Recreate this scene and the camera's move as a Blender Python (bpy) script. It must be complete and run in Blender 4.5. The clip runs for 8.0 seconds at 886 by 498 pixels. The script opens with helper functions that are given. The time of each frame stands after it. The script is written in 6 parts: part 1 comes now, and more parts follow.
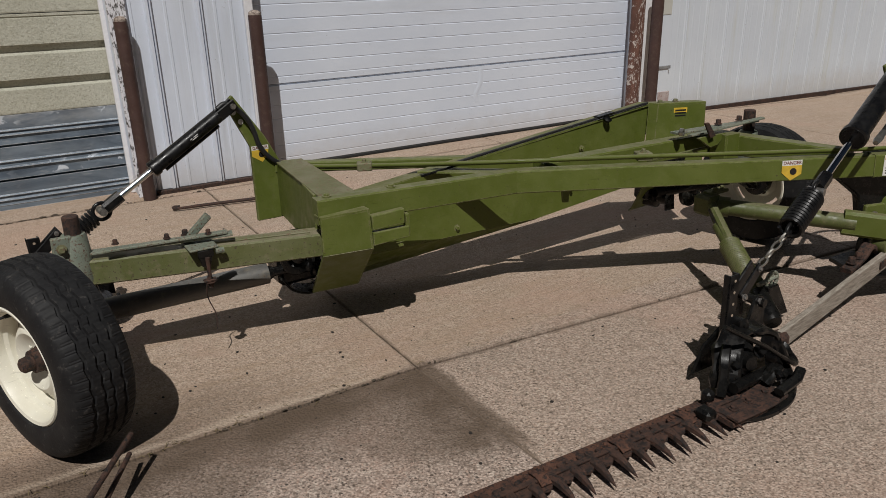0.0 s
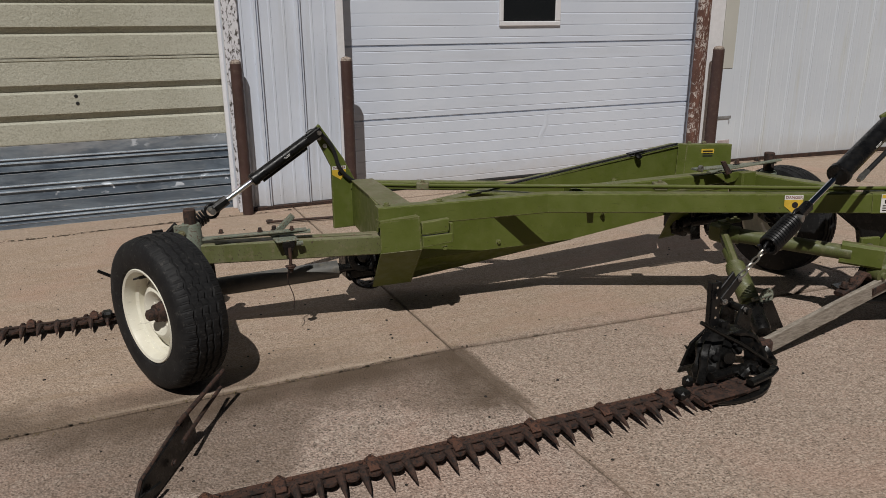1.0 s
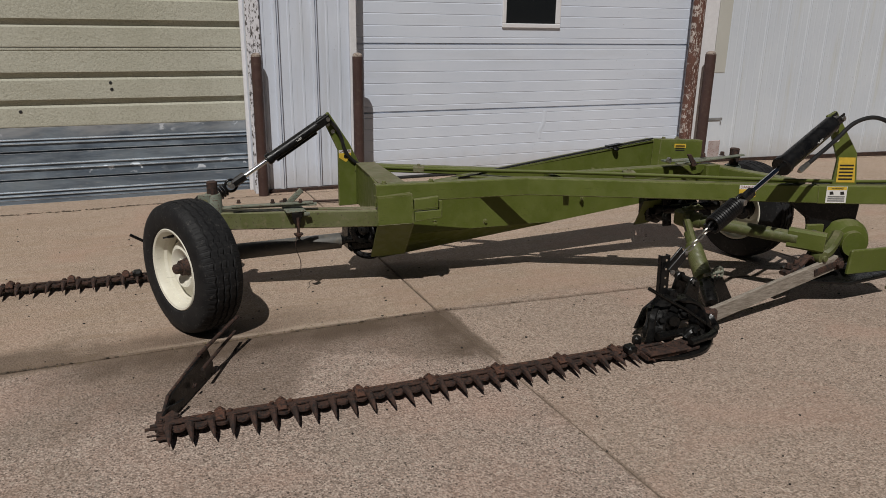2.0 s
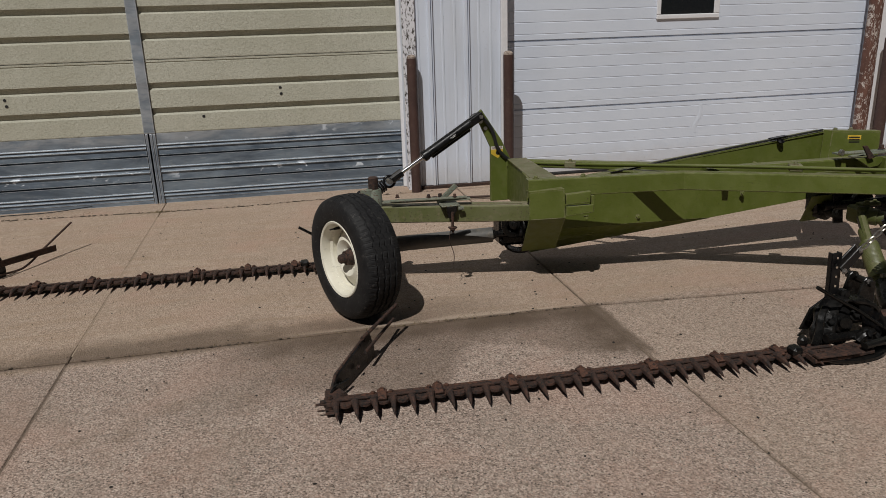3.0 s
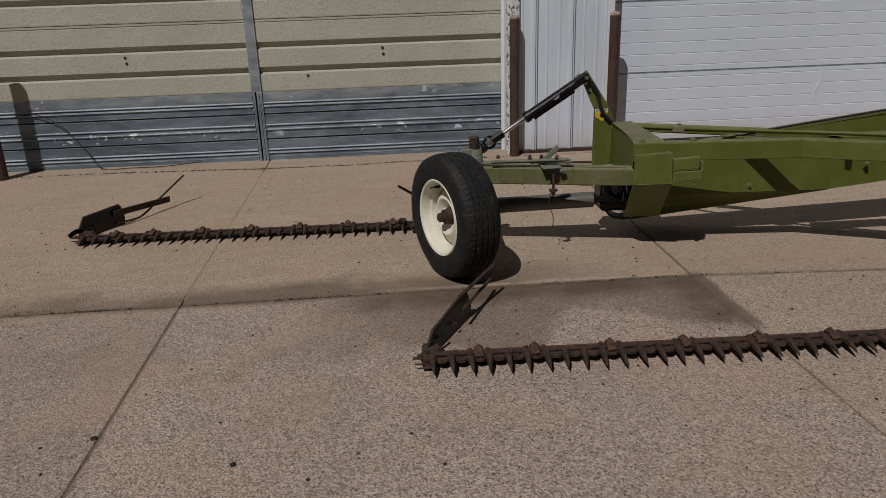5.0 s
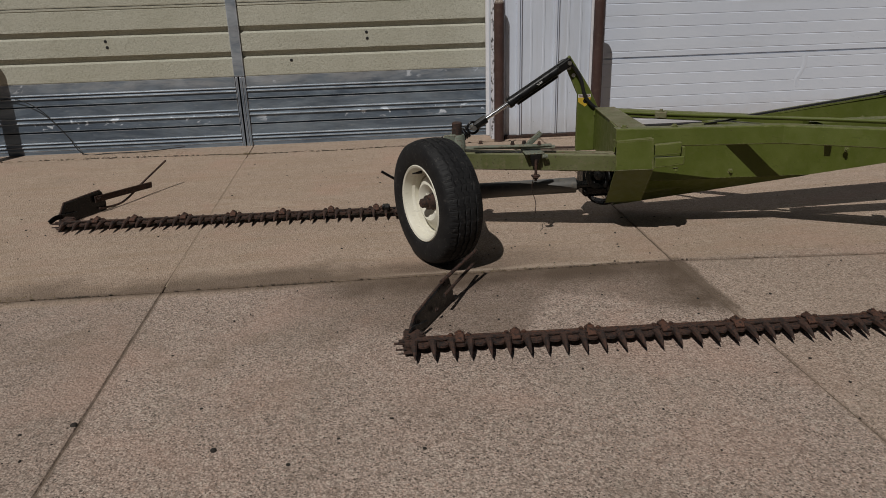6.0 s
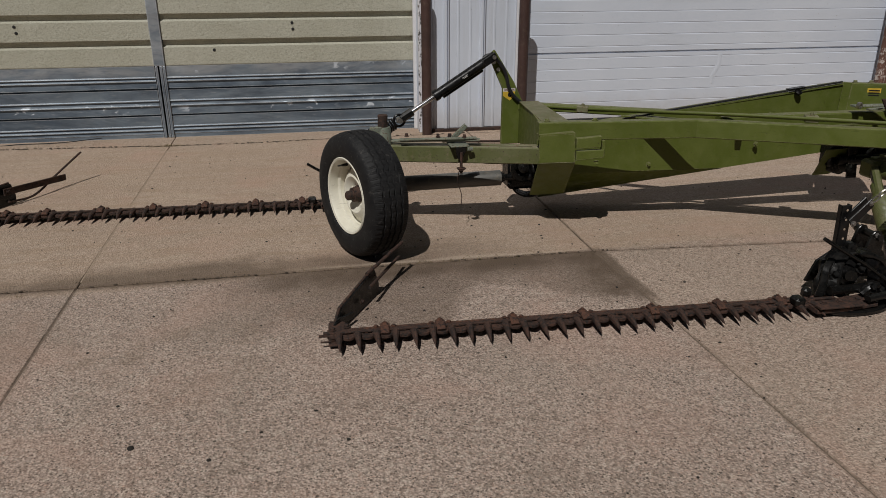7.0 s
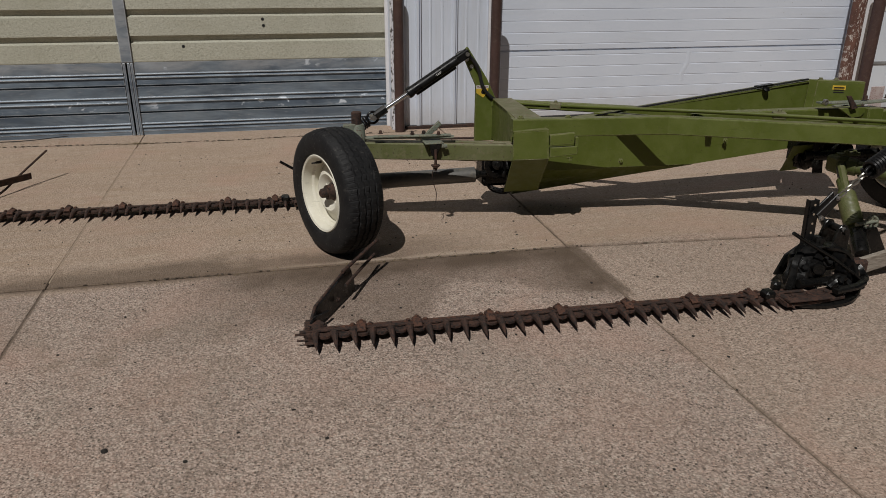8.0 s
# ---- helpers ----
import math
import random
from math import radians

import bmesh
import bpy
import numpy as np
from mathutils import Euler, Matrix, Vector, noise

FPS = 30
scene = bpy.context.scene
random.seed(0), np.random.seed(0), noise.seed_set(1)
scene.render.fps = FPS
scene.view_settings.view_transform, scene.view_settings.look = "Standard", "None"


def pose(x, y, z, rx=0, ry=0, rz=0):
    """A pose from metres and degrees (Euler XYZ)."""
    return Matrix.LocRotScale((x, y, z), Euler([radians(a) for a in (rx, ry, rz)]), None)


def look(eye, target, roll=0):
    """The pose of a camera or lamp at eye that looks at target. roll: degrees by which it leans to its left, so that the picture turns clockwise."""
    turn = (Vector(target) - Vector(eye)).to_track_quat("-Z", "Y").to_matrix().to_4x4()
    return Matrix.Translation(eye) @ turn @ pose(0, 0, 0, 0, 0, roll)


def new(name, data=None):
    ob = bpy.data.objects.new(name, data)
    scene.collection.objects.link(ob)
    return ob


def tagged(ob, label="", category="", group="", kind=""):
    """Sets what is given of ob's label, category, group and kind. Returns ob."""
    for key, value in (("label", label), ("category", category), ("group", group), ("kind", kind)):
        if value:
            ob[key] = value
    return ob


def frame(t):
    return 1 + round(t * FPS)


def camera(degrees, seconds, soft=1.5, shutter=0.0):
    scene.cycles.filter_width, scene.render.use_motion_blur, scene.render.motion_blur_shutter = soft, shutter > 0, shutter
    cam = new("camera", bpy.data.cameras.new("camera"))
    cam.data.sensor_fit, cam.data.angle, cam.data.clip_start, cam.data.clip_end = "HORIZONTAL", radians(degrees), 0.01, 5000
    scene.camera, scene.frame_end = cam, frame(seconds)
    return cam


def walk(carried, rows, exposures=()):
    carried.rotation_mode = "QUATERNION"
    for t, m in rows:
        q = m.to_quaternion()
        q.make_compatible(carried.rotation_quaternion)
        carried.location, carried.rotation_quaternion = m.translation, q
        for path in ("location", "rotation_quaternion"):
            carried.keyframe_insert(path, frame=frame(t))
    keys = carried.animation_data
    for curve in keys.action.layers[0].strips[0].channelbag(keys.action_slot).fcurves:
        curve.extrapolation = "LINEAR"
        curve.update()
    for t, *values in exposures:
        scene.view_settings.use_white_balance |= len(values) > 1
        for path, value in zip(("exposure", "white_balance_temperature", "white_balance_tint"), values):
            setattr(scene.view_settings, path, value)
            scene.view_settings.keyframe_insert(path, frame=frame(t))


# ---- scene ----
cam = camera(62.5, 8.0, soft=0.65)

PATH = [
    (0, (0.188, 0.994, 1.439), (1.202, 2.563, 0.725), -1.2),
    (0.5, (0.157, 0.654, 1.461), (1.01, 2.342, 0.809), -0.4),
    (1, (0.044, 0.339, 1.464), (0.878, 2.058, 0.871), -0.4),
    (1.2, (0.003, 0.229, 1.463), (0.836, 1.949, 0.874), -0.1),
    (2.3, (-0.054, -0.248, 1.488), (0.719, 1.497, 0.889), 1.4),
    (2.5, (-0.066, -0.266, 1.495), (0.646, 1.503, 0.893), 0.7),
    (3, (-0.116, -0.226, 1.475), (0.313, 1.634, 0.879), -1.8),
    (3.5, (-0.16, -0.207, 1.454), (0.096, 1.684, 0.855), -2.9),
    (4, (-0.164, -0.214, 1.448), (0.054, 1.675, 0.829), -2.7),
    (4.5, (-0.166, -0.217, 1.445), (0.024, 1.667, 0.801), -2.2),
    (4.7, (-0.167, -0.213, 1.434), (0.014, 1.668, 0.779), -2.0),
    (5.8, (-0.141, -0.216, 1.432), (0.058, 1.646, 0.728), -1.7),
    (6, (-0.137, -0.221, 1.437), (0.075, 1.636, 0.727), -1.7),
    (6.5, (-0.132, -0.23, 1.432), (0.15, 1.614, 0.71), -1.0),
    (7, (-0.108, -0.245, 1.432), (0.285, 1.577, 0.704), -0.1),
    (7.5, (-0.119, -0.247, 1.434), (0.317, 1.563, 0.702), 0.1),
    (8, (-0.125, -0.241, 1.43), (0.342, 1.56, 0.696), 0.3),
]
walk(cam, [(t, look(eye, target, roll)) for t, eye, target, roll in PATH],
     [(0, -0.03), (1.2, -0.07), (2.5, -0.12), (3.5, -0.23), (4.5, -0.39), (6, -0.35), (7, -0.26), (8, -0.23)])

# ---------------------------------------------------------------- world and sun
SUN_TO = Vector((-0.39, -0.61, 1.0)).normalized()
world = bpy.data.worlds.new("sky")
scene.world = world
world.use_nodes = True
wn = world.node_tree.nodes
sky = wn.new("ShaderNodeTexSky")
sky.sky_type = "NISHITA"
sky.sun_disc = False
sky.sun_elevation = math.asin(SUN_TO.z)
sky.sun_rotation = math.atan2(SUN_TO.x, SUN_TO.y)
wn["Background"].inputs["Strength"].default_value = 0.0063
world.node_tree.links.new(sky.outputs[0], wn["Background"].inputs["Color"])

sun = new("sun", bpy.data.lights.new("sun", "SUN"))
sun.data.energy = 3.4
sun.data.angle = radians(0.5)
sun.data.color = (1.0, 0.972, 0.935)
sun.matrix_world = look(SUN_TO * 30, (0, 0, 0))

# ---------------------------------------------------------------- materials


class Mat:
    """A node material with a small vocabulary for colour, relief and gloss."""

    def __init__(self, name, rough=0.6, metal=0.0):
        self.m = bpy.data.materials.new(name)
        self.m.use_nodes = True
        self.t = self.m.node_tree
        self.b = self.t.nodes["Principled BSDF"]
        self.b.inputs["Roughness"].default_value = rough
        self.b.inputs["Metallic"].default_value = metal
        self.co = self.t.nodes.new("ShaderNodeTexCoord").outputs["Object"]

    def node(self, kind, **props):
        n = self.t.nodes.new(kind)
        for k, v in props.items():
            n.inputs[k.replace("_", " ")].default_value = v
        return n

    def link(self, a, b):
        self.t.links.new(a, b)

    def world(self):
        self.co = self.t.nodes.new("ShaderNodeNewGeometry").outputs["Position"]
        return self

    def scaled(self, s, co=None):
        mp = self.t.nodes.new("ShaderNodeMapping")
        mp.inputs["Scale"].default_value = s
        self.link(co or self.co, mp.inputs["Vector"])
        return mp.outputs[0]

    def noise(self, scale, detail=4.0, rough=0.6, co=None, distortion=0.0):
        n = self.node("ShaderNodeTexNoise", Scale=scale, Detail=detail, Roughness=rough, Distortion=distortion)
        self.link(co or self.co, n.inputs["Vector"])
        return n.outputs["Fac"]

    def voronoi(self, scale, co=None, out="Distance"):
        n = self.node("ShaderNodeTexVoronoi", Scale=scale)
        self.link(co or self.co, n.inputs["Vector"])
        return n.outputs[out]

    def ramp(self, fac, lo, hi, a=0.0, b=1.0):
        n = self.t.nodes.new("ShaderNodeMapRange")
        n.interpolation_type = "SMOOTHSTEP"
        for k, v in (("From Min", lo), ("From Max", hi), ("To Min", a), ("To Max", b)):
            n.inputs[k].default_value = v
        self.link(fac, n.inputs["Value"])
        return n.outputs["Result"]

    def math(self, op, a, b):
        n = self.t.nodes.new("ShaderNodeMath")
        n.operation = op
        for i, v in enumerate((a, b)):
            if isinstance(v, (int, float)):
                n.inputs[i].default_value = v
            else:
                self.link(v, n.inputs[i])
        return n.outputs[0]

    def mix(self, fac, a, b):
        n = self.t.nodes.new("ShaderNodeMix")
        n.data_type = "RGBA"
        n.clamp_factor = True
        for i, v in ((0, fac), (6, a), (7, b)):
            if isinstance(v, (int, float)):
                n.inputs[i].default_value = v
            elif isinstance(v, tuple):
                n.inputs[i].default_value = (*v, 1.0)
            else:
                self.link(v, n.inputs[i])
        return n.outputs[2]

    def color(self, c):
        if isinstance(c, tuple):
            self.b.inputs["Base Color"].default_value = (*c, 1)
        else:
            self.link(c, self.b.inputs["Base Color"])
        return self

    def rough(self, r):
        self.link(r, self.b.inputs["Roughness"])
        return self

    def bump(self, h, strength=0.4, distance=0.01):
        n = self.node("ShaderNodeBump", Strength=strength, Distance=distance)
        self.link(h, n.inputs["Height"])
        self.link(n.outputs[0], self.b.inputs["Normal"])
        return self

    def axis(self, which, co=None):
        n = self.t.nodes.new("ShaderNodeSeparateXYZ")
        self.link(co or self.co, n.inputs[0])
        return n.outputs[which]

    def edges(self, radius=0.006):
        """One along worn or highlighted edges, nothing on the flats."""
        bev = self.t.nodes.new("ShaderNodeBevel")
        bev.samples = 4
        bev.inputs["Radius"].default_value = radius
        geo = self.t.nodes.new("ShaderNodeNewGeometry")
        dot = self.t.nodes.new("ShaderNodeVectorMath")
        dot.operation = "DOT_PRODUCT"
        self.link(bev.outputs[0], dot.inputs[0])
        self.link(geo.outputs["True Normal"], dot.inputs[1])
        return self.ramp(dot.outputs["Value"], 0.985, 0.90)

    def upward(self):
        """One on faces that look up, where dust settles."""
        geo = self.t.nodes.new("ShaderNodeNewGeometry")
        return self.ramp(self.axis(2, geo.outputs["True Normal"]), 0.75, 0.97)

    def random(self):
        return self.t.nodes.new("ShaderNodeObjectInfo").outputs["Random"]


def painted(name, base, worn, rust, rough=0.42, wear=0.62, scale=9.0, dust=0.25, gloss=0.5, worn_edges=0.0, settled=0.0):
    """Old gloss paint: fading, dust and small chips down to rust."""
    m = Mat(name, rough).world()
    m.b.inputs["Specular IOR Level"].default_value = gloss
    fade = m.ramp(m.noise(scale * 0.5, 5), 0.35, 0.7)
    c = m.mix(fade, base, worn)
    dirt = m.ramp(m.noise(scale * 3.1, 6, 0.7), 0.5, 0.75, 0, dust)
    c = m.mix(dirt, c, (0.22, 0.18, 0.12))
    chips = m.ramp(m.noise(scale * 9, 3, 0.7), wear, wear + 0.06)
    c = m.mix(chips, c, rust)
    scratch = m.ramp(m.noise(scale * 2.2, 5, 0.75, m.scaled((0.8, 0.8, 7.0)), 0.4), 0.60, 0.66, 0, 0.45)
    c = m.mix(scratch, c, tuple(0.5 * v for v in base))
    lightened = m.ramp(m.noise(scale * 16, 3, 0.8), 0.64, 0.69, 0, 0.5)
    c = m.mix(lightened, c, tuple(1.7 * v for v in worn))
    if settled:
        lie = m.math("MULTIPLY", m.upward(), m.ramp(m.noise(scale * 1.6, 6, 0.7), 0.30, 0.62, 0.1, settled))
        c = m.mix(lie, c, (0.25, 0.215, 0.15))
    if worn_edges:
        rim = m.math("MULTIPLY", m.edges(), m.ramp(m.noise(scale * 3.5, 5, 0.7), 0.40, 0.58, 0.0, worn_edges))
        c = m.mix(rim, c, (0.24, 0.22, 0.13))
        bare = m.math("MULTIPLY", m.edges(0.004), m.ramp(m.noise(scale * 6, 4, 0.7), 0.58, 0.64))
        c = m.mix(bare, c, (0.045, 0.030, 0.020))
    m.color(c)
    m.rough(m.ramp(m.noise(scale * 2, 4), 0.3, 0.7, rough - 0.08, rough + 0.2))
    m.bump(m.noise(scale * 12, 4), 0.12, 0.003)
    return m.m


def rusty(name, a, b, c, rough=0.85, scale=18.0):
    m = Mat(name, rough).world()
    col = m.mix(m.ramp(m.noise(scale, 6, 0.7), 0.3, 0.65), a, b)
    col = m.mix(m.ramp(m.noise(scale * 4.5, 4, 0.7), 0.48, 0.62), col, c)
    col = m.mix(m.ramp(m.noise(scale * 1.3, 4, 0.7), 0.50, 0.66, 0, 0.7), col, tuple(0.6 * v for v in c))
    m.color(col).bump(m.noise(scale * 6, 5, 0.7), 0.9, 0.005)
    return m.m


def make_concrete():
    m = Mat("exposed_aggregate_concrete", 0.85).world()
    flat = m.scaled((1, 1, 0.0))
    cell = m.voronoi(155.0, flat, "Color")
    n = m.t.nodes.new("ShaderNodeSeparateColor")
    m.link(cell, n.inputs[0])
    pick, pick2 = n.outputs[0], n.outputs[1]
    c = m.mix(m.ramp(m.noise(1.1, 5, 0.55, flat), 0.3, 0.7), (0.425, 0.325, 0.266), (0.500, 0.388, 0.321))
    c = m.mix(m.ramp(pick, 0.0, 1.0, 0.0, 0.46), c, (0.62, 0.505, 0.430))
    c = m.mix(m.ramp(pick2, 0.72, 0.80, 0.0, 0.56), c, (0.13, 0.094, 0.072))
    c = m.mix(m.ramp(pick2, 0.10, 0.05, 0.0, 0.45), c, (0.42, 0.26, 0.19))
    big = m.t.nodes.new("ShaderNodeSeparateColor")
    m.link(m.voronoi(72.0, flat, "Color"), big.inputs[0])
    c = m.mix(m.ramp(big.outputs[0], 0.84, 0.90, 0.0, 0.32), c, (0.66, 0.57, 0.48))
    c = m.mix(m.ramp(big.outputs[1], 0.86, 0.92, 0.0, 0.45), c, (0.17, 0.125, 0.095))
    # dark matrix between the stones, pits and pale chips
    gaps = m.ramp(m.voronoi(112.0, flat), 0.42, 0.64, 0.0, 0.40)
    c = m.mix(gaps, c, (0.115, 0.086, 0.066))
    specks = m.voronoi(62.0, flat)
    c = m.mix(m.ramp(specks, 0.21, 0.14, 0.0, 0.9), c, (0.050, 0.038, 0.030))
    holes = m.math("MULTIPLY", m.ramp(m.voronoi(21.0, flat), 0.13, 0.09), m.ramp(m.noise(3.0, 3, 0.6, flat), 0.42, 0.52))
    c = m.mix(m.math("MULTIPLY", holes, 0.85), c, (0.045, 0.034, 0.027))
    dots = m.math("MULTIPLY", m.ramp(m.voronoi(37.0, m.scaled((1.0, 0.8, 0.0))), 0.19, 0.13), m.ramp(m.noise(7.0, 3, 0.6, flat), 0.40, 0.50, 0.0, 0.75))
    c = m.mix(dots, c, (0.075, 0.056, 0.043))
    chips = m.ramp(m.voronoi(88.0, m.scaled((1.0, 1.1, 0.0))), 0.14, 0.09, 0.0, 0.6)
    c = m.mix(chips, c, (0.70, 0.62, 0.54))
    grime = m.ramp(m.noise(2.3, 6, 0.65, flat, 0.6), 0.48, 0.78, 0.0, 0.4)
    c = m.mix(grime, c, (0.22, 0.17, 0.13))
    # one slab has weathered darker than its neighbours
    aged = m.math("MULTIPLY", m.ramp(m.axis(0, flat), -1.10, -1.16), m.ramp(m.axis(1, flat), 3.22, 3.18, 0.0, 0.22))
    c = m.mix(aged, c, (0.20, 0.152, 0.118))
    # the slabs towards the shed are a yellower tan
    beyond = m.ramp(m.axis(1, flat), 3.10, 3.20)
    tan = m.math("MAXIMUM", beyond, m.ramp(m.axis(0, flat), 1.44, 1.46, 0.0, 0.40))
    c = m.mix(m.math("MULTIPLY", tan, 0.42), c, (0.44, 0.325, 0.225))
    blotch = m.math("MULTIPLY", tan, m.ramp(m.noise(46.0, 4, 0.72, m.scaled((0.8, 1.1, 0.0)), 0.3), 0.55, 0.64, 0.0, 0.42))
    c = m.mix(blotch, c, (0.20, 0.143, 0.098))
    fleck = m.math("MULTIPLY", tan, m.ramp(m.noise(58.0, 4, 0.7, m.scaled((1.0, 0.8, 0.0)), 0.2), 0.57, 0.64, 0.0, 0.5))
    c = m.mix(fleck, c, (0.60, 0.475, 0.365))
    broom = m.math("MULTIPLY", beyond, m.ramp(m.noise(6.0, 6, 0.72, m.scaled((0.30, 2.4, 0.0)), 0.5), 0.44, 0.68, 0.0, 0.52))
    c = m.mix(broom, c, (0.33, 0.235, 0.155))
    smear = m.math("MULTIPLY", beyond, m.ramp(m.noise(2.4, 5, 0.7, m.scaled((0.6, 1.2, 0.0)), 0.8), 0.55, 0.75, 0.0, 0.35))
    c = m.mix(smear, c, (0.58, 0.475, 0.37))
    # grey-green and reddish tints in broad patches
    c = m.mix(m.ramp(m.noise(1.9, 4, 0.6, m.scaled((1.0, 0.8, 0.0)), 0.8), 0.55, 0.72, 0, 0.22), c, (0.285, 0.240, 0.19))
    c = m.mix(m.ramp(m.noise(1.4, 4, 0.6, flat, 0.5), 0.48, 0.70, 0, 0.38), c, (0.46, 0.295, 0.225))
    # the damp patch where water has stood along the joint
    x, y = m.axis(0, flat), m.axis(1, flat)
    wob = m.math("MULTIPLY", m.math("SUBTRACT", m.noise(2.2, 5, 0.6, flat), 0.5), 0.55)
    along = m.math("MULTIPLY", m.ramp(m.math("ADD", x, wob), -0.75, 0.15), m.ramp(x, 1.50, 1.44))
    tongue = m.ramp(m.math("ABSOLUTE", m.math("SUBTRACT", x, 0.86), 0.0), 0.42, 0.05, 0.0, 0.30)
    lo = m.ramp(m.math("ADD", m.math("SUBTRACT", y, tongue), m.math("MULTIPLY", wob, 1.1)), 2.44, 2.62)
    hi = m.ramp(m.math("ADD", y, m.math("MULTIPLY", x, 0.035)), 3.22, 3.17)
    patch = m.math("MULTIPLY", m.math("MULTIPLY", along, lo), hi)
    strip = m.math("MULTIPLY", m.ramp(m.math("ADD", y, m.math("MULTIPLY", x, 0.035)), 3.10, 3.17), m.ramp(m.math("ADD", y, wob), 3.50, 3.28))
    strip = m.math("MULTIPLY", strip, m.math("MULTIPLY", m.ramp(x, -3.2, -1.2), m.ramp(x, 1.3, 0.2)))
    corner = m.math("MULTIPLY", m.ramp(m.math("ADD", x, m.math("MULTIPLY", wob, 0.12)), 1.525, 1.485), m.ramp(x, 1.35, 1.44))
    corner = m.math("MULTIPLY", corner, m.math("MULTIPLY", m.ramp(y, 2.45, 2.6), m.ramp(y, 3.2, 3.1)))
    damp = m.math("MAXIMUM", m.math("MAXIMUM", patch, m.math("MULTIPLY", strip, 0.75)), m.math("MULTIPLY", corner, 0.85))
    edge = m.math("MAXIMUM", m.ramp(m.math("ADD", y, m.math("MULTIPLY", wob, 0.5)), 2.85, 3.12), m.ramp(m.math("ADD", x, m.math("MULTIPLY", wob, 0.5)), 1.15, 1.42))
    damp = m.math("MULTIPLY", damp, m.ramp(edge, 0.0, 1.0, 0.55, 1.0))
    damp = m.math("MULTIPLY", damp, m.ramp(m.noise(6, 5, 0.6, flat), 0.2, 0.6, 0.72, 1.0))
    c = m.mix(damp, c, (0.112, 0.077, 0.052))
    # older faint tide marks in front of the joint
    tide = m.math("MULTIPLY", m.ramp(m.noise(1.7, 4, 0.6, m.scaled((1, 1.4, 0)), 1.2), 0.52, 0.7), m.math("MULTIPLY", m.ramp(y, 1.7, 2.4), m.ramp(y, 3.2, 2.8)))
    tide = m.math("MULTIPLY", tide, m.ramp(x, 0.9, 0.1, 0, 0.5))
    c = m.mix(tide, c, (0.24, 0.175, 0.125))
    pit = m.ramp(m.noise(105, 3, 0.7, flat), 0.60, 0.66, 0, 0.65)
    c = m.mix(pit, c, (0.085, 0.062, 0.047))
    # dirt lodged along the joints
    ja = m.math("SUBTRACT", m.math("SUBTRACT", x, 1.446), m.math("MULTIPLY", m.math("SUBTRACT", y, 3.139), 0.02))
    jb = m.math("ADD", m.math("SUBTRACT", y, 3.139), m.math("MULTIPLY", m.math("SUBTRACT", x, 1.446), 0.03))
    bend = m.math("MULTIPLY", m.math("MAXIMUM", m.math("MULTIPLY", jb, -0.034), 0.0), m.math("MAXIMUM", m.math("SUBTRACT", 1.0, m.math("DIVIDE", m.math("ABSOLUTE", ja, 0.0), 2.59)), 0.0))
    ja = m.math("SUBTRACT", ja, bend)
    fade = m.math("MAXIMUM", m.math("SUBTRACT", 1.0, m.math("DIVIDE", m.math("ABSOLUTE", jb, 0.0), 3.12)), 0.0)
    run = m.math("MINIMUM", m.math("MAXIMUM", ja, 0.0), 2.6)
    jb = m.math("ADD", jb, m.math("MULTIPLY", m.math("MULTIPLY", run, fade), 0.075))
    jb = m.math("ADD", jb, m.math("MULTIPLY", m.math("MAXIMUM", jb, 0.0), 0.045))
    near = m.math("MINIMUM", m.math("MULTIPLY", m.math("PINGPONG", ja, 1.295), 1.7), m.math("MULTIPLY", m.math("PINGPONG", jb, 1.56), 0.85))
    near = m.math("ADD", near, m.math("MULTIPLY", m.math("SUBTRACT", m.noise(9, 5, 0.7, flat), 0.5), 0.05))
    pale = m.math("MULTIPLY", m.ramp(jb, 0.012, 0.03), m.ramp(m.math("ADD", jb, m.math("MULTIPLY", wob, 0.3)), 0.07, 0.03))
    pale = m.math("MULTIPLY", pale, m.math("MULTIPLY", m.ramp(x, -0.3, 0.2), m.ramp(x, 1.44, 1.30, 0.0, 0.4)))
    c = m.mix(pale, c, (0.56, 0.455, 0.355))
    dirty = m.math("MULTIPLY", m.ramp(near, 0.026, 0.0, 0, 0.68), m.math("MAXIMUM", m.ramp(y, 3.45, 3.25), m.ramp(x, -0.3, 0.3)))
    c = m.mix(dirty, c, (0.130, 0.092, 0.064))
    m.color(c)
    pits = m.ramp(m.noise(105, 3, 0.7, flat), 0.58, 0.66)
    h = m.math("SUBTRACT", m.math("MULTIPLY", m.voronoi(112.0, flat), -0.9), m.math("MULTIPLY", pits, 0.8))
    m.bump(h, 0.75, 0.006)
    return m.m


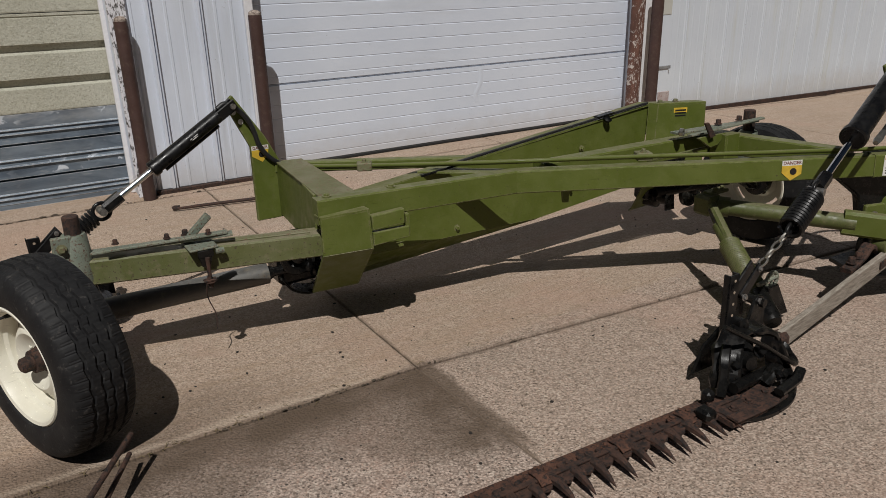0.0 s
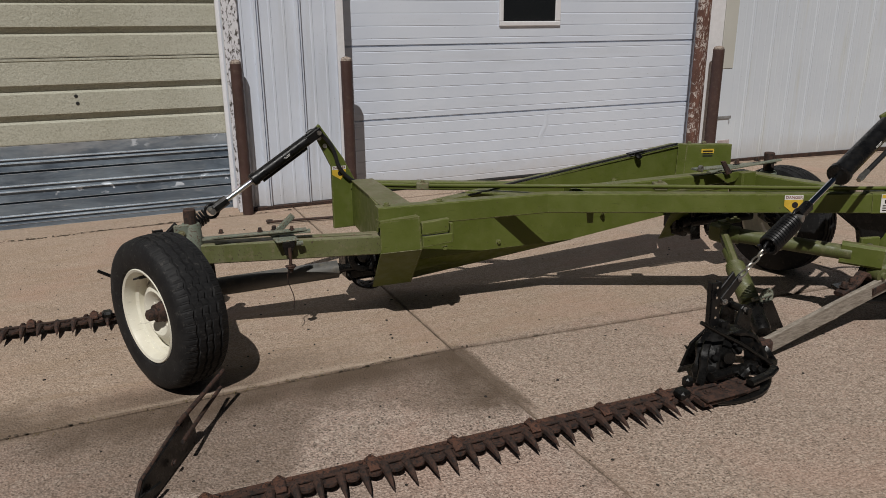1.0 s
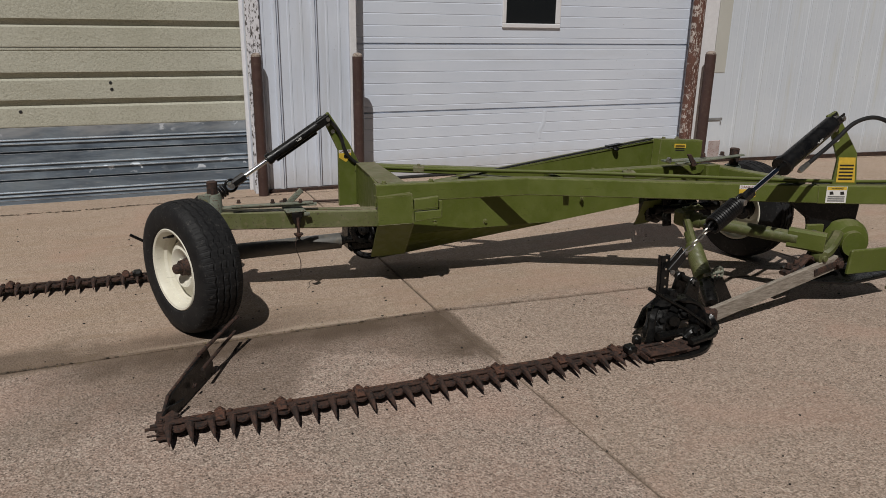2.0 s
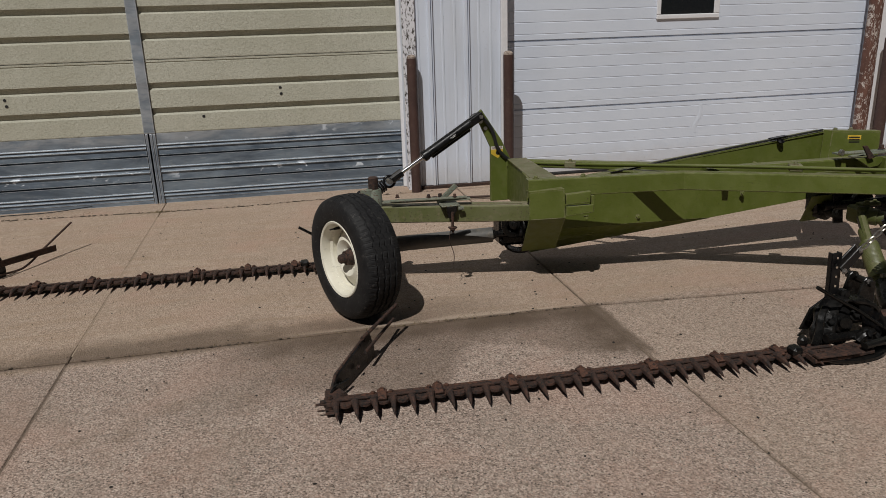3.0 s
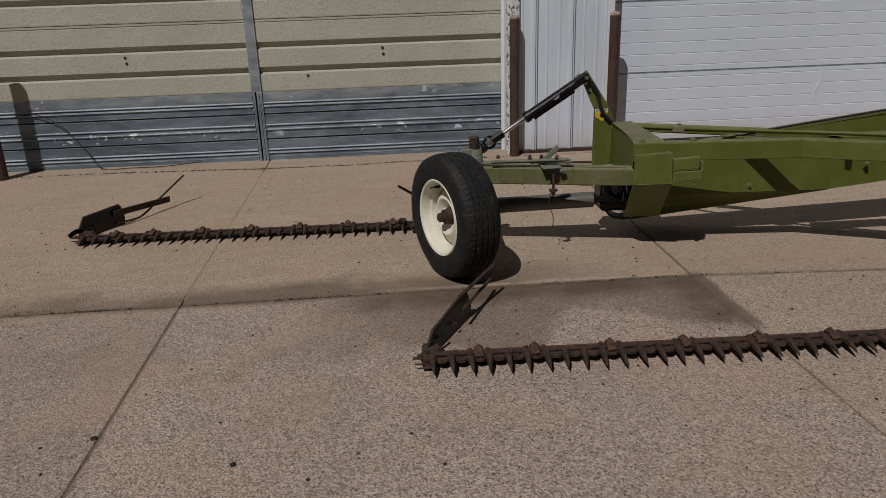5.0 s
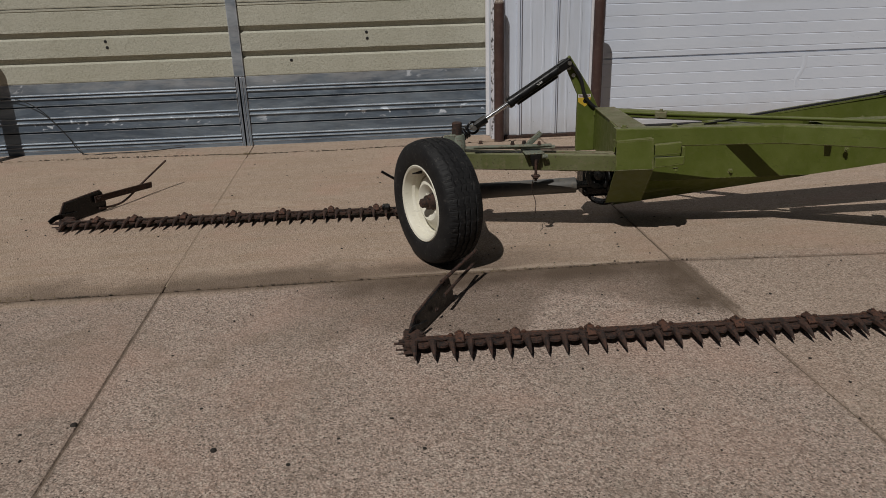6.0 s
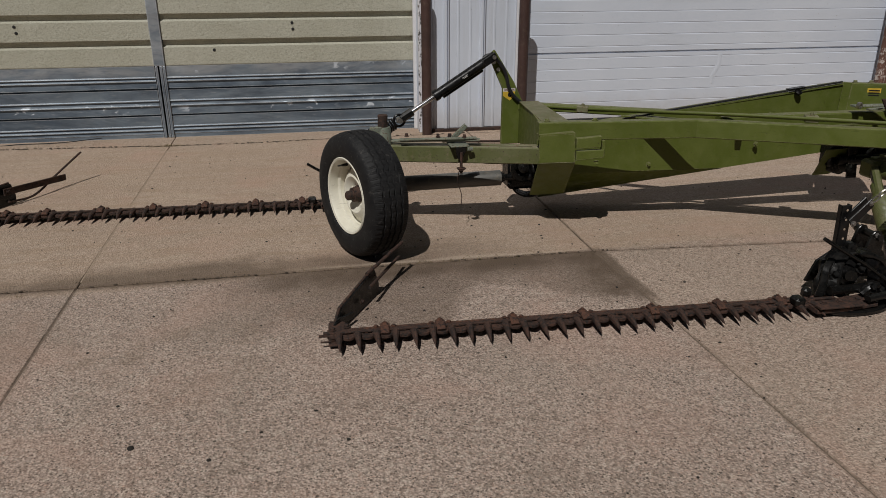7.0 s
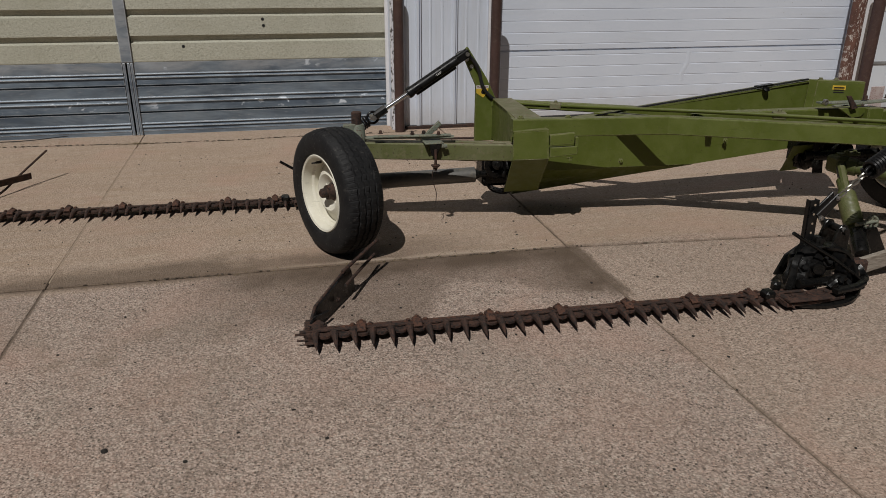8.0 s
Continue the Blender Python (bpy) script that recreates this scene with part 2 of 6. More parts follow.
def make_cream():
    m = Mat("cream_painted_steel", 0.55).world()
    st = m.scaled((1.0, 1.0, 1.0))
    c = m.mix(m.ramp(m.noise(1.3, 5, 0.6, st), 0.3, 0.7), (0.428, 0.425, 0.342), (0.485, 0.482, 0.402))
    streak = m.ramp(m.noise(9, 6, 0.7, m.scaled((1.0, 1, 0.08))), 0.5, 0.75, 0, 0.35)
    c = m.mix(streak, c, (0.50, 0.49, 0.40))
    c = m.mix(m.ramp(m.noise(85, 5, 0.85, m.scaled((0.8, 1, 1))), 0.47, 0.63, 0, 0.8), c, (0.275, 0.265, 0.205))
    c = m.mix(m.ramp(m.noise(3.2, 6, 0.75, m.scaled((0.5, 1, 1.6)), 0.8), 0.50, 0.72, 0, 0.4), c, (0.33, 0.315, 0.24))
    c = m.mix(m.ramp(m.noise(140, 2, 0.6), 0.58, 0.66, 0, 0.6), c, (0.60, 0.59, 0.52))
    m.color(c).bump(m.noise(40, 5, 0.7), 0.7, 0.008)
    return m.m


def make_galvanised(name, dark=(0.100, 0.133, 0.178), light=(0.270, 0.330, 0.392)):
    """Bare zinc: cloudy, with highlights painted along the folds and a row of old paint splashes."""
    m = Mat(name, 0.45, 0.55).world()
    z = m.axis(2)
    c = m.mix(m.ramp(m.noise(1.5, 6, 0.7, m.scaled((0.6, 1, 3.2)), 0.9), 0.30, 0.70), dark, light)
    c = m.mix(m.ramp(m.noise(5.5, 6, 0.7, m.scaled((0.35, 1, 2.2)), 0.6), 0.52, 0.72, 0, 0.32), c, tuple(0.6 * v for v in dark))
    c = m.mix(m.ramp(m.noise(24, 5, 0.7, m.scaled((0.5, 1, 1.6))), 0.55, 0.75, 0, 0.4), c, (0.52, 0.54, 0.56))
    cloud = m.math("MULTIPLY", m.ramp(z, 0.50, 0.58), m.ramp(m.noise(4.0, 6, 0.7, m.scaled((0.6, 1, 1.5)), 0.5), 0.36, 0.62, 0.1, 0.55))
    c = m.mix(cloud, c, (0.56, 0.58, 0.60))
    # bright fold edges: the ribs' highlights, put into the zinc's colour
    lightened = m.math("MULTIPLY", m.edges(0.007), m.ramp(m.noise(3.0, 5, 0.7, m.scaled((0.5, 1, 4))), 0.30, 0.60, 0.50, 1.0))
    c = m.mix(lightened, c, (0.74, 0.77, 0.80))
    row = m.math("MULTIPLY", m.ramp(z, 0.205, 0.235), m.ramp(z, 0.315, 0.285))
    row = m.math("MAXIMUM", m.math("MULTIPLY", row, m.ramp(m.noise(0.9, 2), 0.50, 0.57)), m.math("MULTIPLY", m.math("MULTIPLY", m.ramp(z, 0.54, 0.56), m.ramp(z, 0.625, 0.615)), m.ramp(m.noise(1.3, 2), 0.52, 0.58)))
    paint = m.math("MULTIPLY", m.ramp(m.noise(11, 4, 0.55, m.scaled((0.9, 1, 1.2)), 0.3), 0.575, 0.62), row)
    c = m.mix(paint, c, (0.70, 0.76, 0.83))
    m.color(c)
    m.rough(m.ramp(m.noise(7, 5), 0.3, 0.7, 0.38, 0.62))
    m.bump(m.noise(30, 4), 0.1, 0.003)
    return m.m


def make_white(name, a, b, streak_c, amount=0.4, vertical=True):
    m = Mat(name, 0.5).world()
    c = m.mix(m.ramp(m.noise(0.9, 5), 0.3, 0.7), a, b)
    s = m.scaled((1, 1, 0.07) if vertical else (0.15, 1, 1))
    c = m.mix(m.ramp(m.noise(7, 6, 0.65, s), 0.5, 0.78, 0, amount), c, streak_c)
    low = m.ramp(m.math("ADD", m.axis(2), m.math("MULTIPLY", m.noise(8, 4), 0.25)), 0.42, 0.12, 0, 0.45)
    c = m.mix(low, c, (0.42, 0.38, 0.34))
    c = m.mix(m.ramp(m.noise(55, 3, 0.7), 0.69, 0.73, 0, 0.6), c, (0.18, 0.15, 0.13))
    m.color(c).bump(m.noise(18, 4), 0.06, 0.003)
    return m.m


def make_peeling(name, paint, bare, grain=(18, 1, 2.0), lo=0.50):
    m = Mat(name, 0.8).world()
    wood = m.mix(m.ramp(m.noise(5, 5, 0.7, m.scaled((6, 1, 0.8))), 0.3, 0.7), bare, tuple(v * 0.5 for v in bare))
    flakes = m.ramp(m.noise(4.2, 6, 0.75, m.scaled(grain)), lo, lo + 0.05)
    m.color(m.mix(flakes, wood, paint)).bump(flakes, 0.5, 0.004)
    return m.m


def make_tyre():
    m = Mat("weathered_rubber", 0.7).world()
    m.b.inputs["Specular IOR Level"].default_value = 0.35
    c = m.mix(m.ramp(m.noise(14, 5, 0.7), 0.35, 0.7), (0.006, 0.006, 0.007), (0.015, 0.015, 0.0155))
    c = m.mix(m.ramp(m.noise(45, 4, 0.7), 0.56, 0.72, 0, 0.4), c, (0.10, 0.092, 0.084))
    m.color(c).bump(m.noise(120, 3), 0.3, 0.002)
    return m.m


def make_wood():
    m = Mat("weathered_grey_wood", 0.85).world()
    s = m.scaled((2.2, 16, 16))
    c = m.mix(m.ramp(m.noise(7, 6, 0.7, s), 0.3, 0.7), (0.17, 0.14, 0.11), (0.36, 0.32, 0.27))
    m.color(c).bump(m.noise(9, 6, 0.7, s), 0.6, 0.006)
    return m.m


def plain(name, c, rough=0.5, metal=0.0, grain=40.0, vary=0.35):
    m = Mat(name, rough, metal).world()
    dark = tuple(v * (1 - vary) for v in c)
    m.color(m.mix(m.ramp(m.noise(grain, 5, 0.7), 0.35, 0.7), dark, c)).bump(m.noise(grain * 3, 3), 0.15, 0.002)
    return m.m


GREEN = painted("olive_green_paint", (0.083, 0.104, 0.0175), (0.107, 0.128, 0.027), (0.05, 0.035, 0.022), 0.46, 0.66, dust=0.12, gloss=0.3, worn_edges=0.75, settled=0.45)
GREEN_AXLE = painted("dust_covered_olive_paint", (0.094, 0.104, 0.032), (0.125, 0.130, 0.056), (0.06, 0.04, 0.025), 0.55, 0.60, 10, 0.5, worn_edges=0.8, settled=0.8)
GREEN_DUSTY = painted("dusty_olive_paint", (0.115, 0.122, 0.048), (0.19, 0.18, 0.11), (0.14, 0.08, 0.05), 0.6, 0.56, 12, 0.6)
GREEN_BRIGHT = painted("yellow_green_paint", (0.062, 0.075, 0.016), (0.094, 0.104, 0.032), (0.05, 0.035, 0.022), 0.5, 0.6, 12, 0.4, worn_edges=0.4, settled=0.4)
GREY_PAINT = painted("worn_grey_tube", (0.052, 0.051, 0.047), (0.105, 0.102, 0.094), (0.06, 0.04, 0.03), 0.4, 0.66, 7, 0.4)
GREEN_GREY = painted("faded_grey_green_paint", (0.13, 0.16, 0.125), (0.20, 0.215, 0.17), (0.09, 0.05, 0.035), 0.6, 0.55, 14, 0.4, worn_edges=0.7)
BLACK = painted("black_enamel", (0.005, 0.005, 0.0055), (0.008, 0.008, 0.0085), (0.025, 0.022, 0.02), 0.30, 0.68, 12, 0.05, 0.3)
GREASE = painted("greasy_black_iron", (0.004, 0.004, 0.004), (0.008, 0.0075, 0.007), (0.026, 0.017, 0.013), 0.26, 0.64, 16, 0.03, 0.32)
RUST = rusty("rusted_iron", (0.058, 0.027, 0.018), (0.118, 0.051, 0.030), (0.019, 0.012, 0.010))
RUST_DARK = rusty("dark_rusted_iron", (0.033, 0.018, 0.013), (0.078, 0.037, 0.024), (0.013, 0.010, 0.009), 0.8)
STEEL = plain("bare_steel", (0.42, 0.40, 0.38), 0.38, 0.8, 60, 0.5)
CHROME = plain("chrome_rod", (0.75, 0.75, 0.76), 0.12, 1.0, 20, 0.1)
ZINC = plain("zinc_plated_chain", (0.55, 0.53, 0.48), 0.35, 0.9, 60, 0.4)
HOSE = plain("black_rubber_hose", (0.018, 0.018, 0.019), 0.5, 0, 50, 0.4)
TYRE = make_tyre()
RIM = painted("cream_white_rim_paint", (0.66, 0.63, 0.52), (0.74, 0.72, 0.62), (0.20, 0.10, 0.06), 0.4, 0.72, 8, 0.06)
CONCRETE = make_concrete()
DIRT = plain("dirt_in_joints", (0.12, 0.09, 0.065), 0.95, 0, 60, 0.5)
PATCH = painted("pinkish_worn_paint", (0.36, 0.29, 0.28), (0.46, 0.41, 0.40), (0.16, 0.06, 0.04), 0.6, 0.58, 12, 0.3)
EARTH = plain("earth_packed_in_joint", (0.185, 0.138, 0.102), 0.95, 0, 40, 0.4)
FILLER = plain("pale_mortar", (0.42, 0.33, 0.245), 0.95, 0, 30, 0.3)
GRIT = plain("dark_grit", (0.030, 0.024, 0.019), 0.9, 0, 80, 0.5)
CREAM = make_cream()
GALV = make_galvanised("galvanised_steel")
WHITE_WALL = make_white("white_ribbed_wall_paint", (0.585, 0.635, 0.725), (0.655, 0.70, 0.785), (0.47, 0.49, 0.52), 0.6)
WHITE_WALL_RIGHT = make_white("white_wall_paint_with_yellow_streaks", (0.56, 0.605, 0.665), (0.62, 0.665, 0.715), (0.46, 0.45, 0.33), 0.5)
WHITE_DOOR = make_white("white_door_paint", (0.578, 0.628, 0.718), (0.634, 0.682, 0.765), (0.50, 0.53, 0.575), 0.4, False)
OLD_WHITE = make_white("yellowed_white_paint", (0.47, 0.47, 0.43), (0.53, 0.53, 0.49), (0.40, 0.38, 0.30), 0.5)
BOLLARD = painted("dark_brown_paint", (0.050, 0.026, 0.022), (0.070, 0.036, 0.030), (0.11, 0.07, 0.05), 0.55, 0.66, 9, 0.2)
PEEL_WHITE = make_peeling("peeling_white_paint", (0.70, 0.70, 0.74), (0.085, 0.075, 0.07), (14, 1, 5), 0.43)
PEEL_RED = make_peeling("peeling_paint_on_red_brown_post", (0.50, 0.44, 0.40), (0.15, 0.068, 0.048), (17, 1, 4.5), 0.53)
WOOD = make_wood()
RUBBER = plain("black_rubber_seal", (0.02, 0.02, 0.02), 0.8)
GLASS = Mat("dark_window_glass", 0.06).color((0.012, 0.014, 0.016)).m
FRAME = plain("white_window_frame", (0.72, 0.72, 0.74), 0.45, 0, 20, 0.08)
DEC_YELLOW = plain("yellow_decal", (0.66, 0.44, 0.05), 0.4, 0, 30, 0.2)
DEC_WHITE = plain("white_decal", (0.72, 0.71, 0.68), 0.4, 0, 30, 0.12)
DEC_BLACK = plain("black_print", (0.015, 0.014, 0.013), 0.5)
DEC_RED = plain("dark_red_print", (0.20, 0.03, 0.02), 0.5)
CAP = rusty("crumbled_concrete_cap", (0.30, 0.24, 0.20), (0.40, 0.34, 0.29), (0.16, 0.12, 0.1))
ROOFING = plain("grey_roofing", (0.25, 0.25, 0.25), 0.9, 0, 6)
GRASS = plain("dry_weeds", (0.20, 0.15, 0.07), 0.9, 0, 30, 0.4)

# ---------------------------------------------------------------- mesh tools


def mesh_of(bm, name, material, smooth=False):
    me = bpy.data.meshes.new(name)
    bm.normal_update()
    bm.to_mesh(me)
    bm.free()
    me.materials.append(material)
    if smooth:
        for p in me.polygons:
            p.use_smooth = True
        me.set_sharp_from_angle(angle=radians(29))
    return me


def part(name, bm, material, parent, label="", smooth=True):
    """One mesh object under a thing or under a part."""
    ob = new(name, mesh_of(bm, name, material, smooth))
    ob.parent = parent
    if label:
        tagged(ob, label)
    return ob


def thing(name, label, category, bm=None, material=None, group="", kind="", at=(0, 0, 0), smooth=True, m=None):
    ob = new(name, mesh_of(bm, name, material, smooth) if bm else None)
    ob.location = at
    if m:
        ob.matrix_basis = m @ Matrix.Translation(at)
    return tagged(ob, label, category, group, kind)


def bevel(bm, w, seg=1):
    edges = [e for e in bm.edges if len(e.link_faces) == 2 and e.calc_face_angle(0) > 0.5]
    bmesh.ops.bevel(bm, geom=edges, offset=w, segments=seg, affect="EDGES", profile=0.5)
    return bm


def block(x0, x1, y0, y1, z0, z1, r=0.0, bm=None):
    own = bmesh.new()
    m = Matrix.LocRotScale(((x0 + x1) / 2, (y0 + y1) / 2, (z0 + z1) / 2), None, (x1 - x0, y1 - y0, z1 - z0))
    bmesh.ops.create_cube(own, size=1, matrix=m)
    if r:
        bevel(own, r)
    return merge(bm, own)


def merge(bm, own):
    if bm is None:
        return own
    me = bpy.data.meshes.new("tmp")
    own.to_mesh(me)
    own.free()
    bm.from_mesh(me)
    bpy.data.meshes.remove(me)
    return bm


def frames_along(pts, up=(0, 0, 1)):
    pts = [Vector(p) for p in pts]
    out = []
    side0 = None
    for i, p in enumerate(pts):
        a = pts[max(i - 1, 0)]
        b = pts[min(i + 1, len(pts) - 1)]
        d = (b - a).normalized()
        s = d.cross(Vector(up))
        if s.length < 0.05:
            s = side0 if side0 else d.cross(Vector((1, 0, 0)))
        s = (s - d * s.dot(d)).normalized()
        side0 = s
        u = s.cross(d).normalized()
        k = 1.0
        if 0 < i < len(pts) - 1:
            c = (p - a).normalized().dot((b - p).normalized())
            k = 1 / max(math.sqrt((1 + c) / 2), 0.5)
        out.append((p, s, u, k))
    return out


def sweep(pts, profile, bm=None, caps=True, up=(0, 0, 1), scales=None):
    """A profile of (side, up) pairs carried along a line of points."""
    own = bmesh.new()
    rings = []
    for i, (p, s, u, k) in enumerate(frames_along(pts, up)):
        f = scales[i] if scales else 1.0
        rings.append([own.verts.new(p + s * (a * k * f) + u * (b * f)) for a, b in profile])
    n = len(profile)
    for r0, r1 in zip(rings, rings[1:]):
        for j in range(n):
            own.faces.new((r0[j], r0[(j + 1) % n], r1[(j + 1) % n], r1[j]))
    if caps:
        own.faces.new(rings[0][::-1])
        own.faces.new(rings[-1])
    bmesh.ops.recalc_face_normals(own, faces=own.faces)
    return merge(bm, own)


def circle(r, n=14):
    return [(r * math.cos(2 * math.pi * i / n), r * math.sin(2 * math.pi * i / n)) for i in range(n)]


def rrect(w, h, r=0.006, n=1):
    out = []
    for cx, cy, a0 in ((w / 2 - r, h / 2 - r, 0), (-w / 2 + r, h / 2 - r, 90), (-w / 2 + r, -h / 2 + r, 180), (w / 2 - r, -h / 2 + r, 270)):
        for i in range(n + 1):
            a = radians(a0 + 90 * i / n)
            out.append((cx + r * math.cos(a), cy + r * math.sin(a)))
    return out


def tube(p, q, r, n=14, bm=None, r1=None):
    return sweep([p, q], circle(r, n), bm, scales=[1, (r1 or r) / r])


def beam(pts, w, h, r=0.006, bm=None):
    return sweep(pts, rrect(w, h, r), bm)


def curve_pts(pts, n=8):
    """A smooth line through the points (Catmull-Rom)."""
    pts = [Vector(p) for p in pts]
    ext = [2 * pts[0] - pts[1], *pts, 2 * pts[-1] - pts[-2]]
    out = []
    for i in range(1, len(ext) - 2):
        a, b, c, d = ext[i - 1:i + 3]
        for k in range(n):
            t = k / n
            out.append(0.5 * (2 * b + (c - a) * t + (2 * a - 5 * b + 4 * c - d) * t * t + (3 * b - a - 3 * c + d) * t ** 3))
    out.append(pts[-1])
    return out


def plate(corners, thick, bm=None, r=0.0):
    """A flat plate over a loop of corners, thickened away from the side that it faces."""
    own = bmesh.new()
    f = own.faces.new([own.verts.new(c) for c in corners])
    f.normal_update()
    nrm = f.normal.copy()
    res = bmesh.ops.extrude_face_region(own, geom=[f])
    vs = [v for v in res["geom"] if isinstance(v, bmesh.types.BMVert)]
    bmesh.ops.translate(own, verts=vs, vec=-nrm * thick)
    bmesh.ops.recalc_face_normals(own, faces=own.faces)
    if r:
        bevel(own, r)
    return merge(bm, own)


def lathe(profile, origin, axis, n=40, bm=None, closed=False):
    """Turns (distance along the axis, radius) pairs round an axis."""
    own = bmesh.new()
    axis = Vector(axis).normalized()
    s = axis.cross(Vector((0, 0, 1)))
    s = s.normalized() if s.length > 0.05 else Vector((1, 0, 0))
    u = s.cross(axis)
    rings = []
    for d, rad in profile:
        c = Vector(origin) + axis * d
        if rad < 1e-5:
            rings.append([own.verts.new(c)])
        else:
            rings.append([own.verts.new(c + (s * math.cos(2 * math.pi * i / n) + u * math.sin(2 * math.pi * i / n)) * rad) for i in range(n)])
    pairs = list(zip(rings, rings[1:]))
    if closed:
        pairs.append((rings[-1], rings[0]))
    for a, b in pairs:
        for i in range(n):
            j = (i + 1) % n
            if len(a) == 1 and len(b) == 1:
                continue
            if len(a) == 1:
                own.faces.new((a[0], b[j], b[i]))
            elif len(b) == 1:
                own.faces.new((a[i], a[j], b[0]))
            else:
                own.faces.new((a[i], a[j], b[j], b[i]))
    bmesh.ops.recalc_face_normals(own, faces=own.faces)
    return merge(bm, own)


def bolt(p, axis, r=0.012, h=0.012, bm=None, washer=True):
    axis = Vector(axis).normalized()
    p = Vector(p)
    if washer:
        bm = lathe([(0, 0), (0, r * 1.5), (0.003, r * 1.5), (0.003, 0)], p, axis, 12, bm)
    return lathe([(0, 0), (0, r), (h * 0.85, r), (h, r * 0.85), (h, 0)], p, axis, 6, bm)


def helix(p, q, r, wire, turns, bm=None, per=14):
    p, q = Vector(p), Vector(q)
    d = (q - p).normalized()
    s = d.cross(Vector((0, 0, 1))).normalized()
    u = s.cross(d)
    n = int(turns * per)
    pts = []
    for i in range(n + 1):
        a = 2 * math.pi * i / per
        pts.append(p.lerp(q, i / n) + s * (r * math.cos(a)) + u * (r * math.sin(a)))
    return sweep(pts, circle(wire, 6), bm, up=tuple(d))


def lettering(body, size, origin, xdir, ydir, material, parent, name="lettering", width=None):
    """Flat letters in the built-in font, turned into a mesh a little proud of their ground."""
    cu = bpy.data.curves.new(name, "FONT")
    cu.body, cu.size, cu.align_x, cu.align_y = body, size, "CENTER", "CENTER"
    cu.extrude = 0.0004
    tmp = bpy.data.objects.new(name, cu)
    scene.collection.objects.link(tmp)
    me = bpy.data.meshes.new_from_object(tmp.evaluated_get(bpy.context.evaluated_depsgraph_get()))
    bpy.data.objects.remove(tmp)
    bpy.data.curves.remove(cu)
    xd, yd = Vector(xdir).normalized(), Vector(ydir).normalized()
    zd = xd.cross(yd)
    sx = 1.0
    if width:
        xs = [v.co.x for v in me.vertices]
        sx = width / (max(xs) - min(xs))
    for v in me.vertices:
        v.co = Vector(origin) + xd * (v.co.x * sx) + yd * v.co.y + zd * (v.co.z + 0.0012)
    me.materials.append(material)
    ob = new(name, me)
    ob.parent = parent
    return ob


# ---------------------------------------------------------------- ground


def fall(x):
    """The yard drops gently past the white door."""
    return -min(max(x - 6.2, 0.0) * 0.03, 0.07)


SLAB_O = Vector((1.446, 3.139, 0.0))
E1 = Vector((1.0, -0.030, 0.0)).normalized()
E2 = Vector((0.020, 1.0, 0.0)).normalized()
SLAB_W, SLAB_L = 2.59, 3.12


def build_ground():
    bm = bmesh.new()
    xs = [-400, -40, -12, 0, 6.6, 8.0, 9.6, 11.3, 14, 40, 400]
    ys = [-400, -40, -10, 0, 6.2, 12, 40, 400]
    grid = [[bm.verts.new((x, y, fall(x) - 0.03)) for x in xs] for y in ys]
    for r0, r1 in zip(grid, grid[1:]):
        for i in range(len(xs) - 1):
            bm.faces.new((r0[i], r0[i + 1], r1[i + 1], r1[i]))
    return thing("ground", "tan exposed-aggregate concrete yard with dirty joints", "ground", bm, CONCRETE, kind="structure", smooth=False)


ground = build_ground()

# ---------------------------------------------------------------- building
# the shed is laid out along its own front, then turned to stand by the yard
SHED = Matrix.Translation((1.446, 3.139, 0)) @ Matrix.Rotation(radians(-2.12), 4, "Z") @ Matrix.Translation((-1.446, -3.139, 0))
DOOR_Y = 6.427
WALL_Y = 6.215
TOP = 4.6
OPEN_TOP = 3.75


def wall_block(name, x0, x1, z0, z1, label):
    return thing(name, label, "wall", block(x0, x1, WALL_Y + 0.03, WALL_Y + 0.30, z0, z1), WHITE_WALL, kind="structure", smooth=False, m=SHED)


def ribbed_sheet(x0, x1, z0, z1, y, pitch, first, minor=True, deep=1.0):
    """Steel siding with upright ribs: a strong rib at each pitch, two faint ones between."""
    prof = []
    x = first - math.ceil((first - x0) / pitch) * pitch
    prof.append((x0, 0.0))
    while x < x1 + pitch:
        for dx, d in ((-0.026, 0), (-0.016, -0.026), (0.002, -0.026), (0.004, -0.004), (0.009, -0.004), (0.011, -0.026), (0.017, -0.026), (0.026, 0)):
            prof.append((x + dx, d * deep))
        if minor:
            for k in (1 / 3, 2 / 3):
                for dx, d in ((-0.012, 0), (-0.007, -0.006), (0.007, -0.006), (0.010, 0)):
                    prof.append((x + pitch * k + dx, d * deep))
        x += pitch
    prof = [(a, d) for a, d in prof if x0 <= a <= x1] + [(x1, 0.0)]
    prof = sorted(set(prof))
    bm = bmesh.new()
    lo = [bm.verts.new((a, y + d, z0 + fall(a))) for a, d in prof]
    hi = [bm.verts.new((a, y + d, z1)) for a, d in prof]
    lo2 = [bm.verts.new((a, y + d + 0.004, z0 + fall(a))) for a, d in prof]
    for i in range(len(prof) - 1):
        bm.faces.new((lo[i], lo[i + 1], hi[i + 1], hi[i]))
        bm.faces.new((lo2[i], lo2[i + 1], lo[i + 1], lo[i]))
    bmesh.ops.recalc_face_normals(bm, faces=bm.faces)
    return bm


